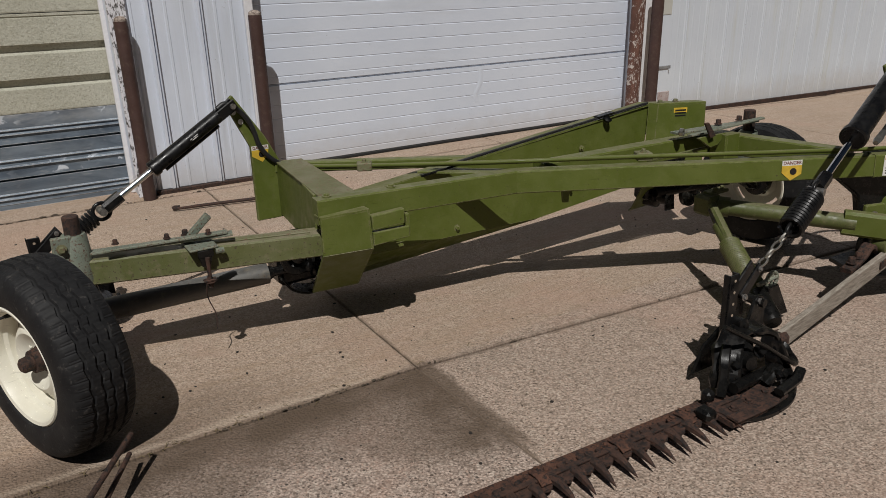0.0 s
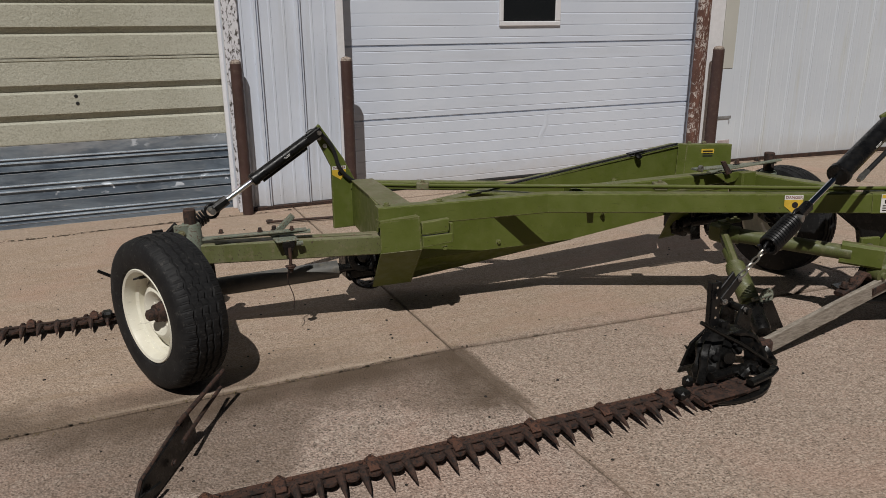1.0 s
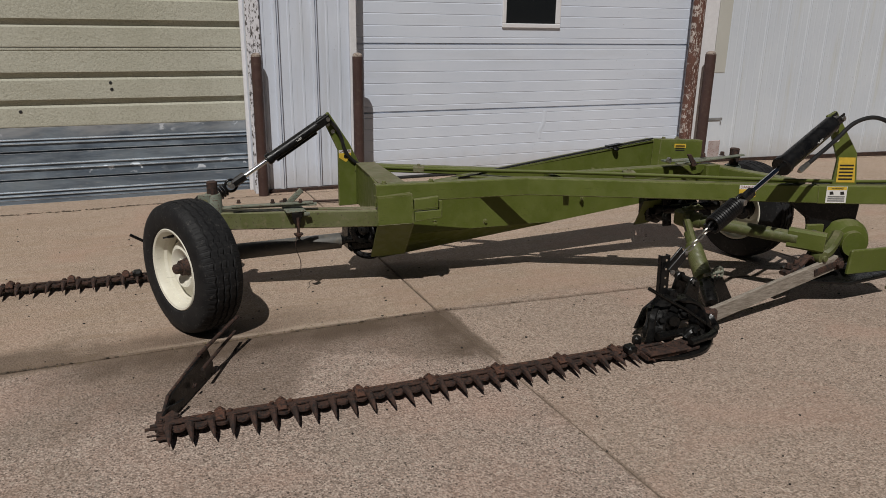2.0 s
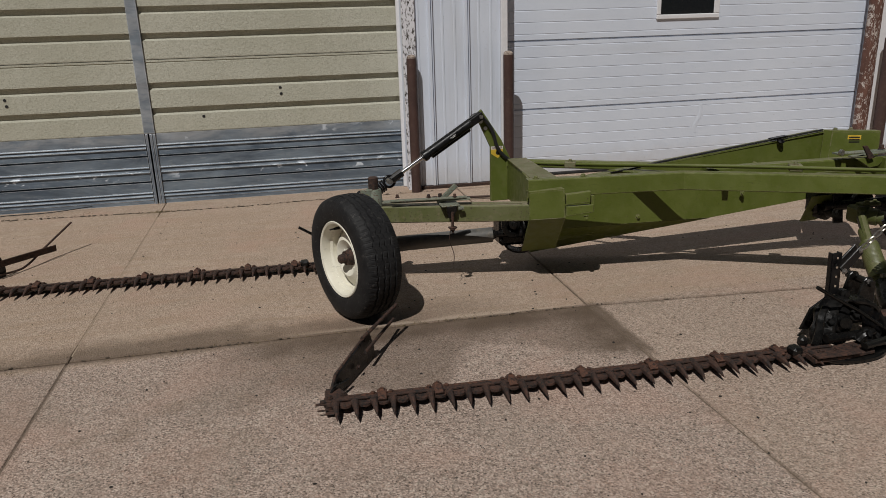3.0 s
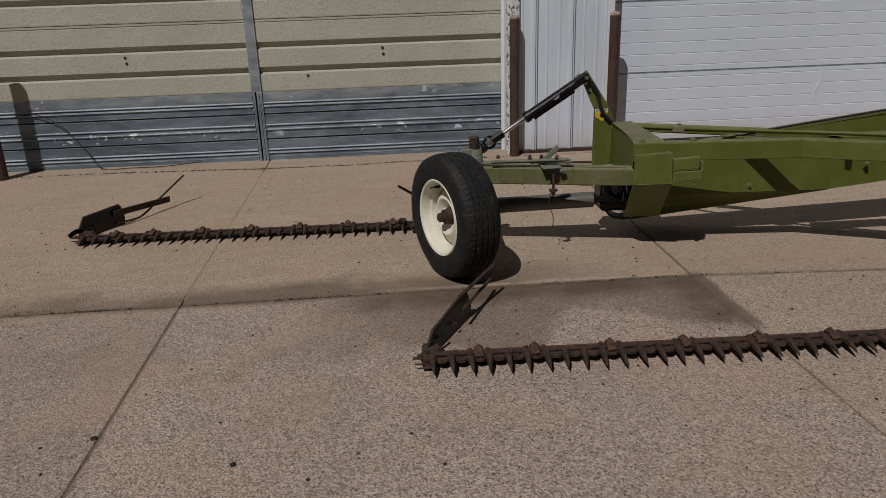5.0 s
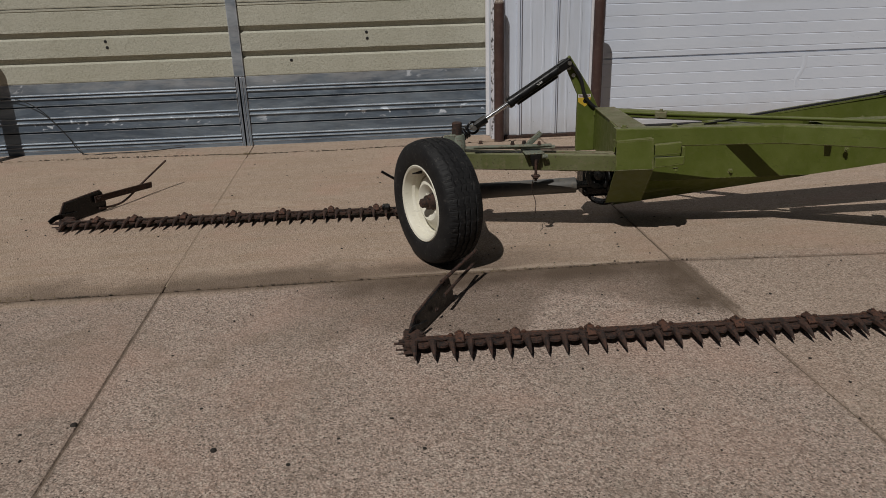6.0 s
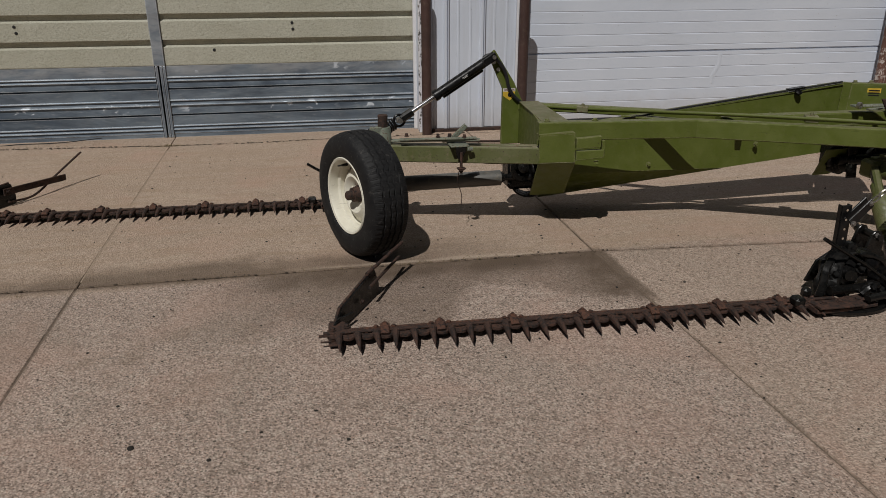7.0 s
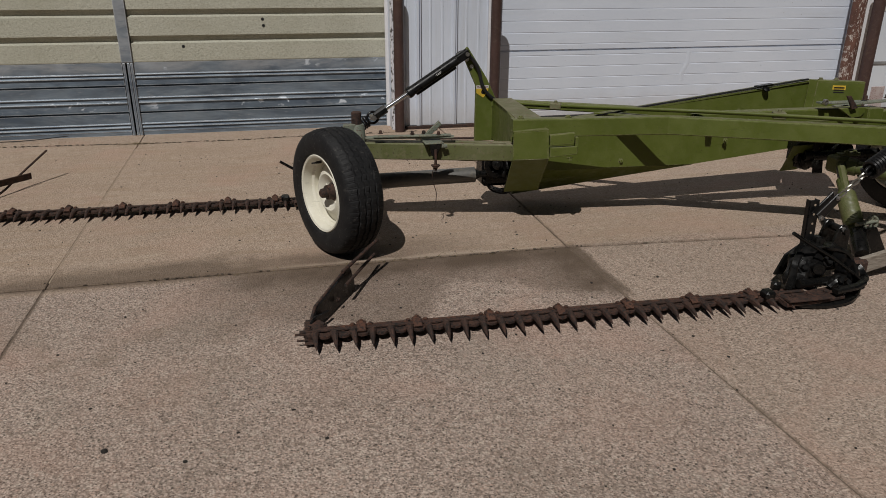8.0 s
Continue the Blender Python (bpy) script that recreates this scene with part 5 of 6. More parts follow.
def build_chain_case():
    """Shields and bearing under the end of the deep member."""
    bm = plate([(3.128, 3.635, 0.190), (3.275, 3.635, 0.195), (3.275, 3.525, 0.370), (3.100, 3.525, 0.370)], 0.008, None, 0.002)
    bm = plate([(3.150, 3.672, 0.168), (3.272, 3.672, 0.172), (3.275, 3.638, 0.196), (3.128, 3.638, 0.191)], 0.008, bm, 0.002)
    part("chain_shield", bm, GREEN, mower, "olive shield bent back at its lower lip")
    bm = plate([(3.266, 3.51, 0.187), (3.336, 3.51, 0.187), (3.305, 3.51, 0.40), (3.236, 3.51, 0.40)], 0.012, None, 0.002)
    part("chain_shield", bm, GREASE, mower, "near-black second shield")
    part("bearing", lathe([(-0.05, 0), (-0.05, 0.062), (0.04, 0.062), (0.05, 0.04), (0.10, 0.035), (0.10, 0)], (3.245, 3.60, 0.262), (0.2, -1, 0), 20), GREASE, mower, "greasy bearing housing")
    part("chain_case", block(3.16, 3.52, 3.56, 3.66, 0.25, 0.46, 0.012), GREASE, mower, "greasy black chain case")
    part("sprocket", lathe([(-0.012, 0), (-0.012, 0.10), (0.012, 0.10), (0.016, 0.03), (0.05, 0.028), (0.05, 0)], (3.44, 3.50, 0.290), (0.15, -1, 0), 26), GREASE, mower, "greasy sprocket")
    part("cross_shaft", tube((3.20, 3.54, 0.30), (3.62, 3.40, 0.33), 0.030, 14), GREASE, mower, "greasy cross shaft")


build_chain_case()

lift_cylinder((3.590, 2.598, 1.005), (2.50, 2.355, 0.552), 0.50, 0.275, 0.20,
              [(3.95, 2.48, 0.66), (3.93, 2.46, 0.82), (3.86, 2.46, 0.96), (3.74, 2.49, 1.015), (3.60, 2.505, 0.99), (3.45, 2.485, 0.91), (3.30, 2.455, 0.845), (3.22, 2.44, 0.81), (3.165, 2.43, 0.785)], (2.415, 2.385, 0.440), 1.45)
build_wheel("wheel", (0.248, 3.395, 0.325), (-0.925, -0.379, 0.0), "road wheel with a cream white rim on the near end of the axle", R=0.325)
build_wheel("wheel", (3.75, 3.30, 0.318), (-1.0, -0.10, 0.0), "road wheel with a cream white rim behind the main beam", -0.9, 0.318, 0.092, inner=True)




def guard_mesh():
    """A forged finger on its flange, pointing along -y."""
    bm = sweep([(0, 0.050, 0.0), (0, 0.010, 0.0), (0, 0.0, 0.004)], rrect(0.062, 0.014, 0.004, 1))
    secs = [(0.02, 0.034, 0.020, 0.004), (-0.006, 0.031, 0.030, 0.008), (-0.026, 0.023, 0.030, 0.008), (-0.050, 0.0185, 0.027, 0.006), (-0.076, 0.013, 0.019, 0.001), (-0.096, 0.006, 0.009, -0.005), (-0.106, 0.002, 0.003, -0.008)]
    own = bmesh.new()
    rings = []
    for y, w, h, z in secs:
        rings.append([own.verts.new((a, y, z + b)) for a, b in rrect(w, h, min(w, h) * 0.32, 1)])
    for r0, r1 in zip(rings, rings[1:]):
        for j in range(8):
            own.faces.new((r0[j], r0[(j + 1) % 8], r1[(j + 1) % 8], r1[j]))
    own.faces.new(rings[0][::-1])
    own.faces.new(rings[-1])
    bmesh.ops.recalc_face_normals(own, faces=own.faces)
    bm = merge(bm, own)
    bm = bolt((0.0, 0.034, 0.007), (0, 0, 1), 0.0100, 0.010, bm, False)
    return mesh_of(bm, "guard", RUST_DARK, True)


def clip_mesh():
    """A squat hold-down casting over the knife, its two ears bolted to the bar."""
    bm = sweep([(0, 0.052, 0.008), (0, 0.046, 0.022), (0, 0.014, 0.025), (0, -0.006, 0.020), (0, -0.018, 0.013)], rrect(0.036, 0.011, 0.004, 1))
    bm = block(-0.016, 0.016, -0.002, 0.048, 0.004, 0.024, 0.005, bm)
    bm = block(-0.014, 0.014, 0.030, 0.050, 0.022, 0.033, 0.004, bm)
    bm = block(-0.054, 0.054, 0.024, 0.046, 0.006, 0.014, 0.003, bm)
    for x in (-0.036, 0.036):
        bm = bolt((x, 0.036, 0.014), (0, 0, 1), 0.0098, 0.011, bm)
    bm = bolt((0.0, 0.040, 0.032), (0, 0, 1), 0.0075, 0.006, bm, False)
    return mesh_of(bm, "hold_down_clip", RUST, True)


GUARD, CLIP = guard_mesh(), clip_mesh()
PITCH = 0.0762


def build_cutter_bar(tip, angle, z, label, board):
    """A seven-foot bar: guards, knife, clips, outer shoe and swath board. tip: the outermost point on the ground plan."""
    m = Matrix.Translation((tip[0], tip[1], z)) @ Matrix.Rotation(radians(angle), 4, "Z") @ Matrix.Translation((0, 0.126, 0))
    L = 27 * PITCH

    def place(bm):
        bmesh.ops.transform(bm, matrix=m, verts=bm.verts)
        return bm

    bar = part("cutter_bar", place(sweep([(-0.045, 0.056, -0.012), (L + 0.16, 0.056, -0.012)], rrect(0.066, 0.014, 0.003))), RUST, mower, label)
    rng = random.Random(5)
    for i in range(28):
        g = new("guard", GUARD)
        g.parent = bar
        g.matrix_local = m @ pose(i * PITCH, 0, 0, rng.uniform(-2, 2), rng.uniform(-3, 3), rng.uniform(-3.5, 3.5))
    own = bmesh.new()
    for i in range(27):
        x = (i + 0.5) * PITCH
        lip = [(x + 0.029 * math.cos(t), 0.004 - 0.032 * math.sin(t), 0.006) for t in [math.pi * k / 8 for k in range(9)]]
        own = plate([(x - 0.033, 0.014, 0.006), *lip[::-1], (x + 0.033, 0.014, 0.006)], 0.010, own)
    own = sweep([(-0.06, 0.014, 0.016), (L + 0.12, 0.014, 0.016)], rrect(0.018, 0.006, 0.001, 1), own)
    part("knife", place(own), RUST_DARK, bar, "rusty toothed knife", smooth=False)
    for i in (2.45, 5.45, 9.5, 13.5, 17.5, 21.5, 25.2):
        c = new("hold_down_clip", CLIP)
        c.parent = bar
        c.matrix_local = m @ pose(i * PITCH, 0, 0.0, 0, 0, rng.uniform(-3, 3))
    # outer shoe with its lug
    own = sweep(curve_pts([(-0.024, -0.032, -0.014), (-0.024, -0.005, -0.022), (-0.024, 0.05, -0.026), (-0.024, 0.16, -0.018)], 4), rrect(0.034, 0.012, 0.003))
    own = block(-0.040, -0.008, 0.0, 0.11, -0.02, 0.014, 0.006, own)
    own = plate([(-0.038, 0.020, 0.016), (0.058, 0.020, 0.016), (0.050, 0.058, 0.018), (0.020, 0.100, 0.022), (-0.034, 0.104, 0.024)], 0.008, own)
    own = tube((-0.078, 0.008, 0.008), (-0.03, 0.008, 0.006), 0.006, 8, own)
    own = tube((-0.072, -0.018, -0.006), (-0.03, -0.018, -0.006), 0.004, 8, own)
    own = bolt((-0.022, 0.030, 0.020), (0, 0, 1), 0.009, 0.010, own)
    own = bolt((0.034, 0.050, 0.020), (0, 0, 1), 0.010, 0.012, own)
    part("outer_shoe", place(own), RUST_DARK, bar, "dark rusty outer shoe")
    board(bar, m)
    return m


def swath_board(bar, m, turn=-28.2, tall=1.0, reach=1.0, x=-0.035, low=0.0, arm=1.0, lean=0.0, swing=0.0, straight=None):
    """A dark upright board behind the outer shoe with its stay and a bent rod."""
    T = m @ Matrix.Translation((x, 0.16, -0.034)) @ Matrix.Rotation(radians(turn), 4, "Z") @ Matrix.Rotation(radians(lean), 4, "Y") @ Matrix.Diagonal((1, reach, tall, 1))

    A = m @ Matrix.Translation((x, 0.16, -0.034)) @ Matrix.Rotation(radians(turn + swing), 4, "Z") @ Matrix.Diagonal((1, reach * arm, tall, 1))

    def put(bm, where=T):
        bmesh.ops.transform(bm, matrix=where, verts=bm.verts)
        return bm

    own = plate([(0, -0.07, 0.02), (0, 0.0, 0.002), (0, 0.289, 0.002), (0, 0.295, 0.06), (0, 0.276, 0.146), (-0.004, 0.262, 0.152), (-0.004, 0.0, 0.146 - low), (0, -0.012, 0.138 - low), (0, -0.055, 0.07 - 0.3 * low)], 0.020, None, 0.004)
    b = part("swath_board", put(own), GREASE, bar, "dark oily swath board")
    part("edge_strip", put(beam([(-0.010, -0.055, 0.075 - 0.3 * low), (-0.014, -0.012, 0.142 - low), (-0.014, 0.268, 0.152)], 0.012, 0.018, 0.004)), RUST_DARK, b, "rusty edge strip")
    part("bracket", put(sweep(curve_pts([(0.004, -0.15, 0.050), (0.008, -0.10, 0.070), (0.010, -0.03, 0.060), (0.012, 0.05, 0.050)], 4), rrect(0.012, 0.034, 0.003)), A), GREASE, b)
    if straight:
        # two plain irons run on from the board's top and flank
        for name, r, ends in straight:
            part(name, sweep(ends, circle(r, 12)), RUST_DARK, b, "straight rusty iron")
        part("bolt", put(bolt((0.012, 0.12, 0.060), (1, 0, 0), 0.009, 0.010)), RUST_DARK, b)
        return
    own = beam([(0.014, 0.20, 0.108), (0.014, 0.685, 0.078)], 0.008, 0.048, 0.003)
    own = bolt((0.018, 0.23, 0.106), (1, 0, 0), 0.011, 0.010, own)
    part("stay", put(own, A), RUST_DARK, b, "dark flat iron stay")
    pts = [(0.012, 0.22, 0.034), (0.014, 0.30, 0.022), (0.014, 0.39, 0.018), (0.012, 0.46, 0.036), (0.006, 0.53, 0.066), (-0.006, 0.62, 0.104), (-0.006, 0.87, 0.222)]
    part("rod", put(sweep(curve_pts(pts, 5), circle(0.0075, 14)), A), RUST_DARK, b, "bent rod")


def near_end(bar, m):
    irons = (("rod", 0.0085, [(0.190, 2.755, 0.142), (0.398, 3.049, 0.168)]), ("stay", 0.0075, [(0.196, 2.70, 0.100), (0.285, 2.880, 0.092), (0.386, 3.085, 0.080)]))
    swath_board(bar, m, -27, 0.84, 1.24, 0.034, 0.035, 0.54, -5, -4, irons)


def far_end(bar, m):
    swath_board(bar, m, tall=0.90)


near_m = build_cutter_bar((0.022, 2.257), -3.63, 0.036, "rust-brown cutter bar lowered to the concrete", near_end)
far_m = build_cutter_bar((-1.975, 4.185), -3.6, 0.036, "rust-brown cutter bar lowered to the concrete", far_end)


def build_head(m, near=True):
    """Inner shoe, hinge casting and lift bracket at the inner end of a cutter bar, laid out where the near one stands."""
    T = m @ near_m.inverted()

    def put(bm):
        for v in bm.verts:
            v.co.x = min(v.co.x, 2.34 + (v.co.x - 2.34) * 0.78)
        bmesh.ops.transform(bm, matrix=T, verts=bm.verts)
        return bm

    def rough_up(bm, amount, scale):
        for v in bm.verts:
            v.co += v.normal * amount * noise.noise(v.co * scale)
        return bm

    # runner of the shoe, turned up at both ends
    pts = [(2.085, 2.235, 0.034), (2.16, 2.185, 0.020), (2.28, 2.165, 0.014), (2.42, 2.185, 0.016), (2.55, 2.255, 0.024), (2.63, 2.34, 0.050), (2.655, 2.40, 0.085)]
    head = part("inner_shoe", put(sweep(curve_pts([(a, b + 0.016, c) for a, b, c in pts], 6), rrect(0.022, 0.056, 0.006), up=(0, 1, 0))), GREASE, mower, "oily black inner shoe and hinge of a cutter bar")
    part("bar_root", put(sweep([(2.06, 2.222, 0.034), (2.22, 2.216, 0.036), (2.36, 2.225, 0.040)], rrect(0.105, 0.020, 0.005))), RUST_DARK, head, "rusty root of the bar")
    part("wear_plate", put(sweep([(2.06, 2.178, 0.056), (2.18, 2.172, 0.056), (2.27, 2.172, 0.056)], rrect(0.042, 0.008, 0.002))), RUST_DARK, head, "rusty wear plate")
    for x in (2.13, 2.21, 2.30):
        part("bolt", put(bolt((x, 2.225, 0.046), (0, 0, 1), 0.012, 0.012)), RUST_DARK, head)
    part("clamp_block", put(block(1.985, 2.035, 2.215, 2.275, 0.045, 0.082, 0.010)), GREASE, head)
    part("clamp_block", put(block(2.075, 2.115, 2.285, 2.325, 0.045, 0.090, 0.010)), GREASE, head)
    # hood: a thick arch over the hinge, lumpy and oil-soaked
    arch = [(2.200, 2.315, 0.050), (2.215, 2.330, 0.118), (2.250, 2.350, 0.180), (2.305, 2.365, 0.216), (2.375, 2.370, 0.214), (2.455, 2.372, 0.200), (2.525, 2.365, 0.176), (2.578, 2.350, 0.120), (2.615, 2.335, 0.050)]
    bm = rough_up(sweep(curve_pts(arch, 7), rrect(0.100, 0.026, 0.008)), 0.017, 17)
    part("hood", put(bm), GREASE, head, "dented oily black hood over the hinge")
    back = [(2.20, 2.46, 0.05), (2.24, 2.455, 0.15), (2.32, 2.45, 0.205), (2.46, 2.45, 0.195), (2.56, 2.45, 0.13), (2.60, 2.45, 0.05)]
    part("hood_back", put(plate(back, 0.012)), GREASE, head)
    # ribs down its outer flank
    for dx in (0.0, 0.042):
        pts = [(2.160 + dx, 2.300, 0.044), (2.180 + dx, 2.310, 0.100), (2.195 + dx, 2.325, 0.160), (2.235 + dx, 2.350, 0.196)]
        part("rib", put(sweep(curve_pts(pts, 5), rrect(0.034, 0.018, 0.005))), GREASE, head)
    # side panel of sheet with wrinkles
    bm = bmesh.new()
    grid = []
    for i in range(9):
        row = []
        for j in range(9):
            u, v = i / 8, j / 8
            x = 2.395 + 0.150 * u + 0.02 * v
            z = 0.200 - 0.030 * u - (0.140 - 0.02 * u) * v
            y = 2.318 - 0.030 * v + 0.012 * math.sin(9 * u + 5 * v) * math.sin(7 * v + 1)
            row.append(bm.verts.new((x, y, z)))
        grid.append(row)
    for i in range(8):
        for j in range(8):
            bm.faces.new((grid[i][j], grid[i][j + 1], grid[i + 1][j + 1], grid[i + 1][j]))
    bmesh.ops.solidify(bm, geom=bm.faces[:], thickness=0.006)
    bmesh.ops.recalc_face_normals(bm, faces=bm.faces)
    part("side_panel", put(bm), BLACK, head, "crumpled black side panel")
    # bearing and knuckles inside the arch
    bm = lathe([(-0.06, 0), (-0.06, 0.062), (-0.02, 0.070), (0.0, 0.066), (0.012, 0.048), (0.028, 0.044), (0.034, 0.026), (0.052, 0.024), (0.054, 0.0)], (2.300, 2.330, 0.128), (-0.25, -1, 0.2), 28)
    part("bearing", put(rough_up(bm, 0.004, 40)), GREASE, head, "greasy bearing inside the hood")
    part("hinge_pin", put(tube((2.19, 2.275, 0.078), (2.46, 2.285, 0.074), 0.020, 14)), GREASE, head)
    bm = sweep(curve_pts([(2.335, 2.255, 0.060), (2.37, 2.25, 0.092), (2.415, 2.255, 0.098), (2.44, 2.265, 0.066)], 5), rrect(0.050, 0.034, 0.010))
    part("knuckle", put(rough_up(bm, 0.004, 40)), GREASE, head)
    for p in ((2.255, 2.290, 0.060), (2.375, 2.235, 0.094), (2.345, 2.295, 0.165), (2.235, 2.315, 0.135), (2.45, 2.25, 0.07)):
        part("bolt", put(bolt(p, (-0.2, -0.8, 0.5), 0.017, 0.024)), GREASE, head)
    part("knife_head", put(sweep([(2.30, 2.175, 0.074), (2.44, 2.185, 0.080), (2.52, 2.21, 0.084)], rrect(0.036, 0.024, 0.007))), GREASE, head, "greasy knife head")
    bm = lathe([(-0.030, 0), (-0.024, 0.022), (0, 0.036), (0.024, 0.024), (0.034, 0)], (2.640, 2.345, 0.075), (1, 0.3, 0.1), 18)
    part("toe", put(rough_up(bm, 0.006, 50)), GREASE, head, "lumpy greasy ball joint")
    part("toe_strap", put(sweep(curve_pts([(2.53, 2.29, 0.10), (2.59, 2.28, 0.062), (2.645, 2.30, 0.055), (2.675, 2.35, 0.07)], 5), rrect(0.040, 0.014, 0.004))), GREASE, head)
    # lift bracket with its row of holes
    own = plate([(2.294, 2.40, 0.185), (2.342, 2.40, 0.185), (2.332, 2.40, 0.428), (2.284, 2.40, 0.428)], 0.008, None, 0.002)
    for x0, x1 in ((2.294, 2.284), (2.338, 2.328)):
        own = plate([(x0, 2.406, 0.185), (x0, 2.426, 0.185), (x1, 2.426, 0.428), (x1, 2.406, 0.428)], 0.005, own)
    br = part("lift_bracket", put(own), BLACK, head, "black channel bracket with a row of holes")
    # pale discs give the uncut holes the brightness behind them
    for k in range(5):
        z = 0.225 + k * 0.045
        part("hole", put(lathe([(0, 0), (0, 0.0055), (0.001, 0.0055), (0.0012, 0)], (2.318 - (z - 0.185) * 0.042, 2.3996, z), (0, -1, 0), 10)), FILLER, br, "pale disc painted as daylight in a hole" if k == 0 else "")
    own = beam([(2.312, 2.372, 0.352), (2.428, 2.378, 0.442)], 0.010, 0.046, 0.003)
    own = beam([(2.312, 2.405, 0.352), (2.428, 2.410, 0.442)], 0.010, 0.046, 0.003, own)
    part("lift_lever", put(own), BLACK, head, "black forked lift lever")
    part("lever_bolt", put(bolt((2.322, 2.366, 0.352), (0, -1, 0), 0.009, 0.010)), STEEL, head)
    part("lever_bolt", put(bolt((2.412, 2.370, 0.440), (0, -1, 0), 0.008, 0.010)), STEEL, head)
    own = lathe([(-0.02, 0), (-0.02, 0.026), (0.016, 0.026), (0.02, 0.014), (0.028, 0.013), (0.028, 0)], (2.355, 2.385, 0.232), (-0.1, -1, 0.1), 18)
    part("pivot_boss", put(own), GREASE, head)
    d = 0.0 if near else -0.137
    part("grip_rod", put(sweep(curve_pts([(2.132 + d, 2.30, 0.320 + d * 0.28), (2.20 + d, 2.292, 0.278 + d * 0.28), (2.34 + d, 2.275, 0.195 + d * 0.28), (2.50 + d, 2.262, 0.108)], 5), circle(0.0085, 14))), GREASE, head, "dark greasy rod")
    # yoke that carries the drag tube
    for y0 in (2.455, 2.545):
        own = plate([(2.50, y0, 0.10), (2.560, y0, 0.258), (2.585, y0, 0.275), (2.622, y0, 0.268), (2.648, y0, 0.22), (2.655, y0, 0.09)], 0.014, None, 0.003)
        part("yoke", put(own), GREASE, head, "oily black yoke plate")
    part("yoke_pin", put(tube((2.600, 2.42, 0.245), (2.600, 2.58, 0.245), 0.018, 16)), GREASE, head)
    part("yoke_bolt", put(bolt((2.588, 2.445, 0.252), (-0.2, -1, 0.2), 0.013, 0.014)), STEEL, head)
    return head


build_head(near_m)
build_head(far_m, False)


def build_drive():
    """Push bar, spring, pitman board and gearbox of the front mower."""
    j = Vector((3.035, 3.085, 0.375))
    e = Vector((3.385, 2.565, 0.352))
    d = (e - j).normalized()
    part("push_bar", sweep([j, e], circle(0.038, 20)), GREEN_BRIGHT, mower, "dirty yellow-green push bar")
    part("push_bar_collar", sweep([j + d * 0.05, j + d * 0.10], circle(0.047, 20)), GREEN_BRIGHT, mower)
    part("push_bar_end", sweep([e - d * 0.05, e + d * 0.14], rrect(0.060, 0.110, 0.012)), GREEN, mower)
    bm = block(-0.045, 0.05, -0.05, 0.05, -0.045, 0.05, 0.014)
    bm = block(0.0, 0.13, -0.02, 0.03, 0.045, 0.062, 0.004, bm)
    bm = bolt((0.04, -0.01, 0.062), (0, 0, 1), 0.012, 0.016, bm)
    bm = bolt((0.10, 0.0, 0.062), (0, 0, 1), 0.010, 0.014, bm)
    part("drag_joint", bm, GREEN_BRIGHT, mower, "yellow-green joint fork").location = j
    h = Vector((2.735, 2.515, 0.110))
    g = (h - j).normalized()
    side = g.cross(Vector((0, 0, 1))).normalized()
    part("strut", beam([j + Vector((0, 0, 0.03)), j.lerp(h, 0.40) + Vector((0, 0, 0.006))], 0.040, 0.052, 0.010), GREEN_BRIGHT, mower, "dirty yellow-green slotted arm")
    part("strut_slot", beam([j.lerp(h, 0.10) + side * 0.0205 + Vector((0, 0, 0.024)), j.lerp(h, 0.27) + side * 0.0205 + Vector((0, 0, 0.014))], 0.003, 0.014, 0.001), GREASE, mower, "dark slot in the arm")
    part("drag_tube", sweep([j.lerp(h, 0.22), j.lerp(h, 0.46)], circle(0.030, 18)), GREEN_BRIGHT, mower, "dirty yellow-green drag tube")
    part("drag_tube", sweep([j.lerp(h, 0.42), h], circle(0.037, 18)), GREEN_BRIGHT, mower, "dirty yellow-green drag tube")
    part("coil_spring", helix(j.lerp(h, 0.40), j.lerp(h, 0.76), 0.042, 0.0065, 24), GREEN_BRIGHT, mower, "dirty yellow-green coil spring")
    # added dark cover that hides the sunlit end of the tube
    part("tube_end_cover", sweep([j.lerp(h, 0.83), j.lerp(h, 0.86), j.lerp(h, 1.03), j.lerp(h, 1.07)], circle(0.042, 20), scales=[0.9, 1, 1, 0.8]), GREASE, mower, "black cover added over the tube's lower end")
    part("collar", sweep([j.lerp(h, 0.76), j.lerp(h, 0.80)], circle(0.050, 20)), GREEN_BRIGHT, mower)
    o = Vector((2.845, 2.60, 0.207))
    ring = [o + Vector((0.036 * math.cos(t), -0.01, 0.036 * math.sin(t))) for t in [2 * math.pi * i / 20 for i in range(21)]]
    bm = sweep(ring, circle(0.008, 8), up=(0, 1, 0))
    bm = tube(o + Vector((-0.09, -0.01, 0.0)), o + Vector((0.03, -0.01, 0.01)), 0.010, 10, bm)
    bm = tube(o + Vector((0.0, -0.01, -0.036)), o + Vector((0.0, -0.01, 0.036)), 0.006, 8, bm)
    part("adjusting_wheel", bm, GREEN_GREY, mower, "small grey-green spoked adjusting wheel")
    part("drag_foot", plate([(2.80, 2.60, 0.19), (2.87, 2.60, 0.19), (2.975, 2.60, 0.03), (2.84, 2.60, 0.03)], 0.03, None, 0.004), GREASE, mower, "greasy foot of the drag tube")
    # wooden pitman
    a, b = Vector((2.60, 2.392, 0.070)), Vector((3.585, 2.455, 0.222))
    part("pitman_board", sweep([a, b], rrect(0.024, 0.082, 0.003)), WOOD, mower, "weathered grey wooden pitman board")
    u = (b - a).normalized()
